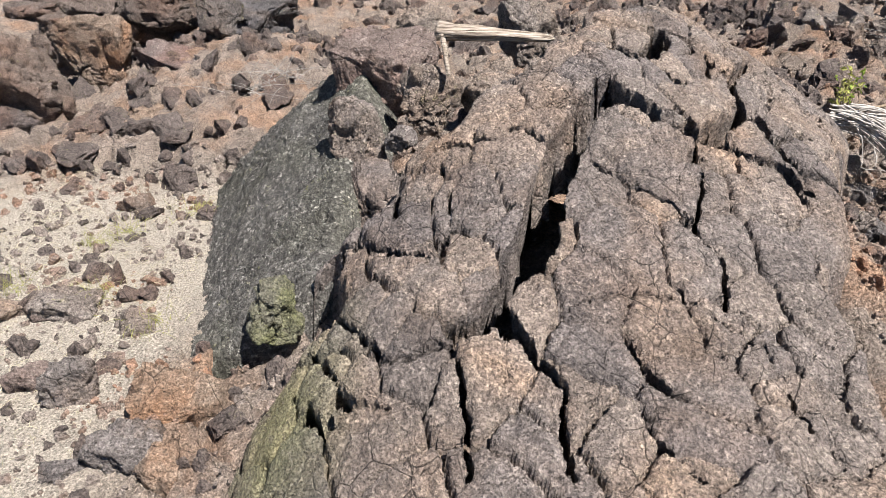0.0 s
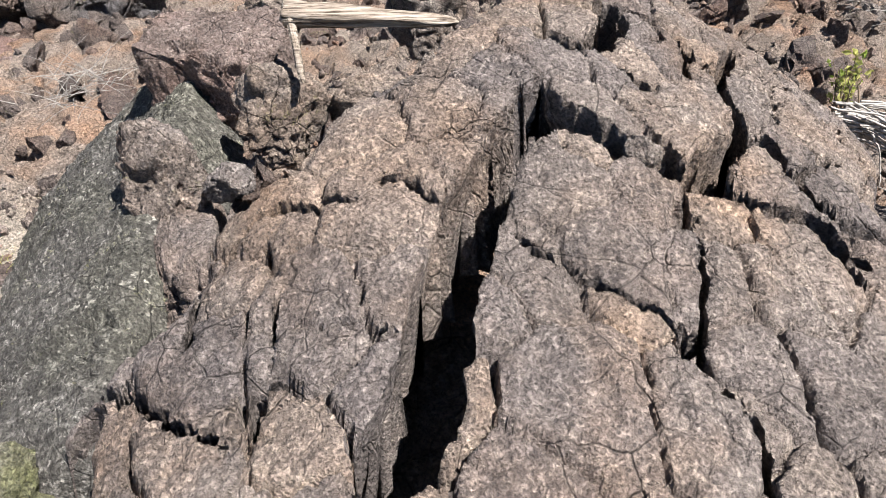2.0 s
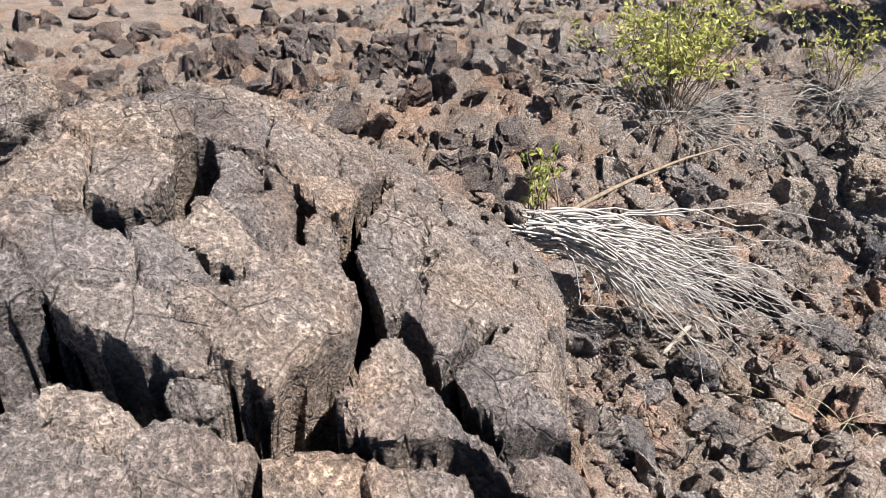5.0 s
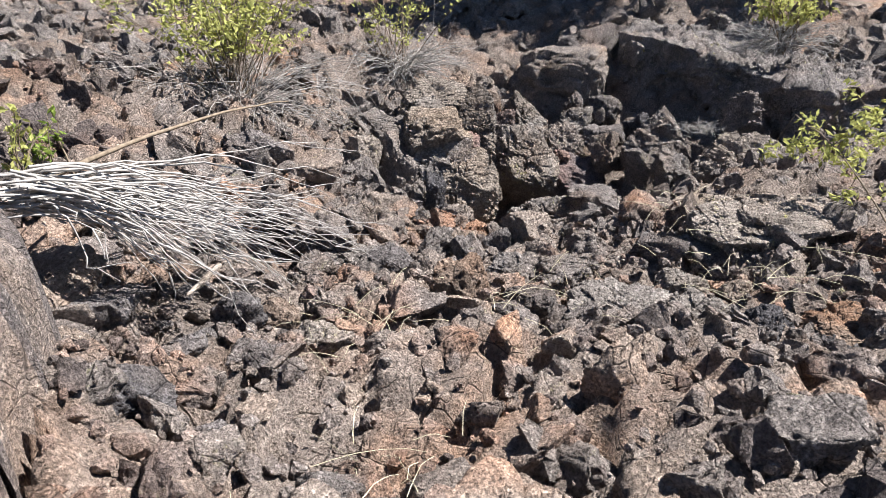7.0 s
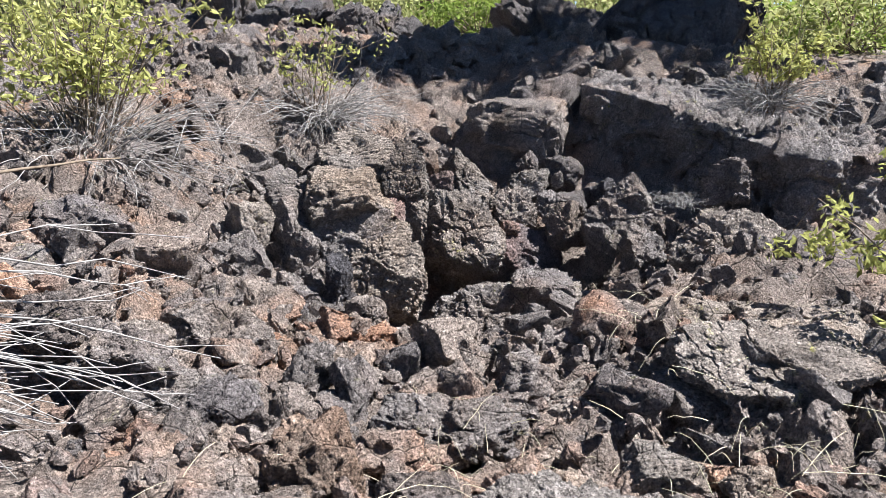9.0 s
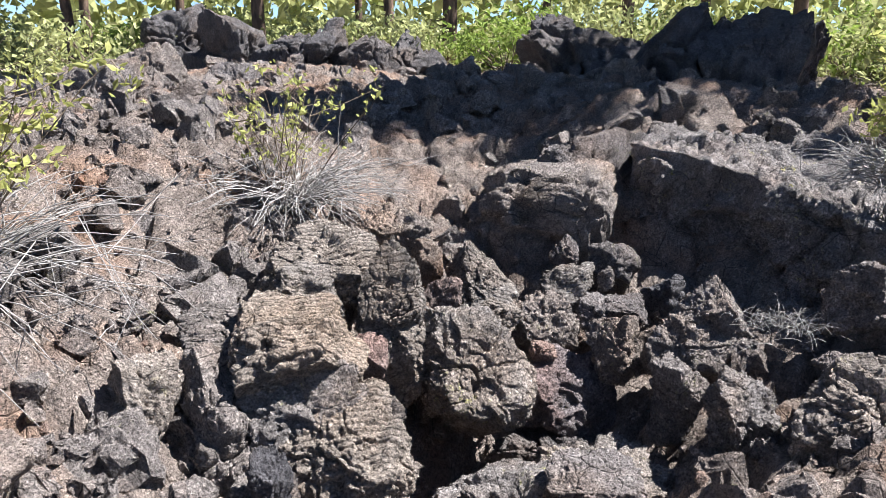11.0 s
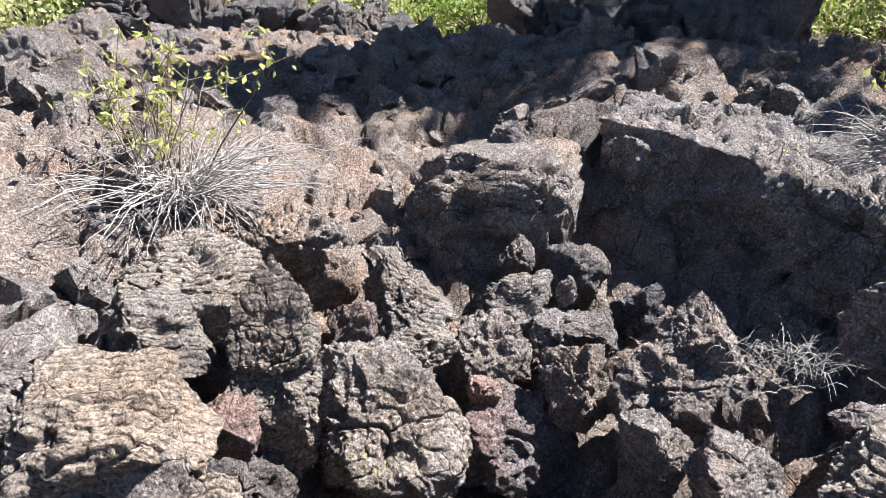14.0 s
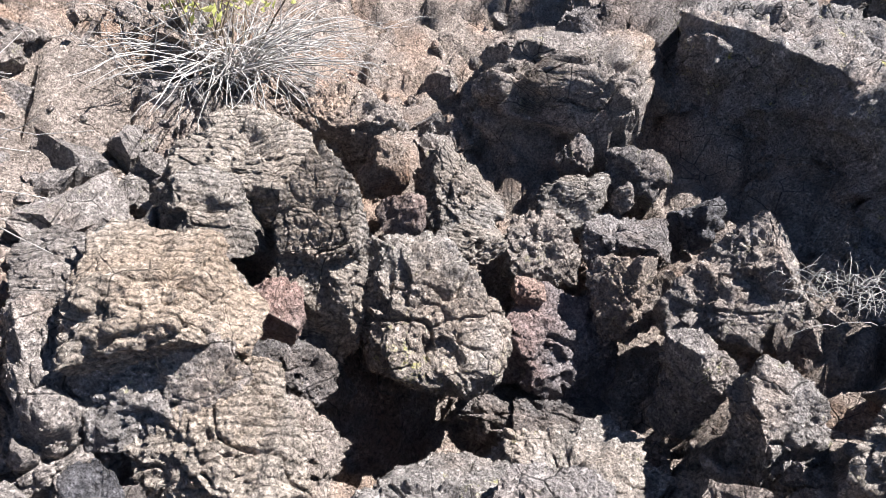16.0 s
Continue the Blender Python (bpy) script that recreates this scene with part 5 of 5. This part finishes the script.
log("dead_stick", (-0.11, 4.00, 0.72), (-0.05, 3.80, 0.47), 0.016, 0.012, "bleached stick leaning from the log", 0.8, 7)
log("dead_root", (3.27, 3.10, -0.60), (3.36, 2.82, -0.68), 0.034, 0.022, "weathered grey root in the rubble", 0.7, 11)
log("dead_stick", (2.95, 3.78, -0.20), (2.74, 3.66, -0.22), 0.012, 0.007, "short bleached stick below dead branches", 0.8, 13)


def litter(name, label, places, spread, length, count, material, radius=0.0012, lift=0.05):
    """Strands of dry stems lying or standing on the ground."""
    items = []
    for x, y, z in places:
        for _ in range(count):
            s = np.array((x, y, z)) + rng.normal(size=3) * (spread, spread, 0.01)
            e = s + rng.normal(size=3) * (length, length, lift) + (0, 0, lift)
            items.append((curve(s, e, 0.02, 6, 0.006), radius, radius * 0.4))
    return tagged(new(name, tubes(name, items, material, 3)), label, "dry stems", kind="stuff")


grass_places = [(x, y, float(settle(x, y)[0]) + 0.01) for x, y in ((-2.69, 4.07), (-2.52, 4.22), (-1.75, 2.97), (-2.3, 3.3), (-2.9, 3.4), (-2.1, 4.6))]
litter("grass_tufts", "sparse green-yellow grass tufts in sand", grass_places, 0.07, 0.05, 60, leaf_yellow, 0.0013, 0.05)
twig_places = [(x, y, float(settle(x, y)[0]) + 0.06) for x, y in ((5.2, 2.6), (4.6, 2.3), (5.0, 2.2), (3.7, 3.0), (3.2, 3.4), (4.4, 3.1), (2.6, 2.6), (5.6, 3.0))]
litter("dry_stems", "dry broken stems strewn over rubble", twig_places, 0.16, 0.12, 26, pale_grass, 0.0016, 0.02)
litter("dead_twigs", "tangle of bleached twigs at the pit's edge", [(7.60, 3.80, -0.50)], 0.09, 0.07, 130, dead_stem, 0.0017, 0.022)
litter("dead_twigs", "thin bleached twigs behind the crusted slab", [(-1.7, 5.25, 0.05), (-1.45, 5.1, 0.2)], 0.10, 0.22, 26, dead_stem, 0.003, 0.06)
sand_places = [(x, y, float(settle(x, y)[0]) + 0.005) for x, y in rng.uniform((-3.6, 1.2), (-1.7, 5.4), (150, 2))]
litter("dry_stems", "bleached bits of straw on the sand", sand_places, 0.12, 0.05, 10, pale_grass, 0.0014, 0.004)


# ---- the wood behind ----
def pine(x, y, height, radius, seed, crown_from=0.35, label="tall pine with a bare reddish trunk"):
    z = float(settle(x, y)[0]) - 0.1
    thing = tagged(new("pine_tree"), label, "tree", "pines behind the lava")
    base = np.array((x, y, z))
    trunk = curve(base, base + (rng.normal() * 0.3, rng.normal() * 0.3, height), 0.0, 14, 0.03)
    part("trunk", tubes("trunk", [(trunk, radius, radius * 0.25)], bark, 12), thing)
    limbs, spots = [], []
    for k in range(46):
        f = rng.uniform(crown_from, 0.98)
        s = base + (trunk[-1] - base) * f
        a, out = rng.uniform(0, 6.28), height * 0.20 * (1.15 - f) * rng.uniform(0.6, 1.3)
        e = s + (math.cos(a) * out, math.sin(a) * out, rng.uniform(-0.25, 0.3))
        limbs.append((curve(s, e, 0.12, 6, 0.03), 0.03, 0.008))
        q = rng.uniform(0.3, 1.05, 90)[:, None]
        spots.append(s + (e - s) * q + rng.normal(size=(90, 3)) * (0.22, 0.22, 0.12))
    for k in range(9):
        f = rng.uniform(0.04, crown_from)
        s = base + (trunk[-1] - base) * f
        a = rng.uniform(0, 6.28)
        limbs.append((curve(s, s + (math.cos(a) * 0.9, math.sin(a) * 0.9, -0.1), 0.05, 6, 0.04), 0.018, 0.004))
    tagged(part("twigs", tubes("twigs", limbs, bark, 5), thing), "thin bare side twigs", kind="stuff")
    part("crown", leaves("crown", np.concatenate(spots), 0.17, needle, 2.6), thing, "dark green needles")


for x, y, h, r in ((19.2, 16.3, 15, 0.22), (12.7, 25.4, 14, 0.17), (13.6, 26.5, 14, 0.16), (29.1, 10.1, 16, 0.24), (22.7, 24.0, 15, 0.16), (26.5, 18.0, 15, 0.17),
                   (31.0, 14.0, 15, 0.2), (16.2, 21.0, 15, 0.2), (20.5, 20.0, 15, 0.18), (24.0, 13.5, 15, 0.2), (17.0, 27.0, 14, 0.17), (34.0, 8.0, 15, 0.2), (9.0, 28.0, 14, 0.18), (3.0, 27.0, 15, 0.2)):
    pine(x, y, h, r, 1)
# pines beyond the mound, whose crowns shade it
for x, y, h, r in ((15.2, 2.2, 16.1, 0.2), (16.6, 2.7, 15.6, 0.2), (18.0, 3.2, 17.1, 0.2), (17.2, 1.6, 16.6, 0.2), (19.4, 3.5, 17.0, 0.2), (18.8, 2.3, 16.2, 0.2)):
    pine(x, y, h, r, 2, 0.50)



def thicket(x, y, width, height, count, material, label):
    z = float(settle(x, y)[0]) - 0.05
    thing = tagged(new("bush"), label, "bush", "undergrowth behind the lava")
    centre = np.array((x, y, z))
    lumps = centre + rng.uniform((-0.5, -0.5, 0.1), (0.5, 0.5, 0.95), (26, 3)) * (width, width, height)
    spots = lumps[rng.randint(0, 26, count)] + rng.normal(size=(count, 3)) * (0.16 * width, 0.16 * width, 0.11 * height)
    spots[:, 2] = np.maximum(spots[:, 2], z + 0.02)
    stems = [(curve(centre + rng.normal(size=3) * (0.15, 0.15, 0), p, 0.1, 6, 0.03), 0.02, 0.006) for p in lumps]
    part("stem", tubes("stem", stems, brown_stem, 4), thing)
    part("leaves", leaves("leaves", spots, 0.11, material, 1.6), thing)


for i in range(46):
    a, far = radians(-8 + 112 * (i + rng.uniform(-0.3, 0.3)) / 46), rng.uniform(17, 30)
    x, y = 4.5 + far * math.sin(a), 3.0 + far * math.cos(a)
    thicket(x, y, rng.uniform(1.6, 3.2), rng.uniform(0.7, 2.0), 1000, wood_green if rng.uniform() < 0.7 else leaf_green, "sunlit yellow-green undergrowth bush")

# far woods
count = 16000
a, far = rng.uniform(-0.6, 2.4, count), rng.uniform(40, 60, count)
far_spots = np.stack([4.5 + far * np.sin(a), 3 + far * np.cos(a), 0.1 + 11 * rng.uniform(0, 1, count) ** 1.6], 1)
tagged(new("far_woods", leaves("far_woods", far_spots, 0.9, wood_green, 1.4)), "dense green woods in the distance", "woods", kind="stuff")
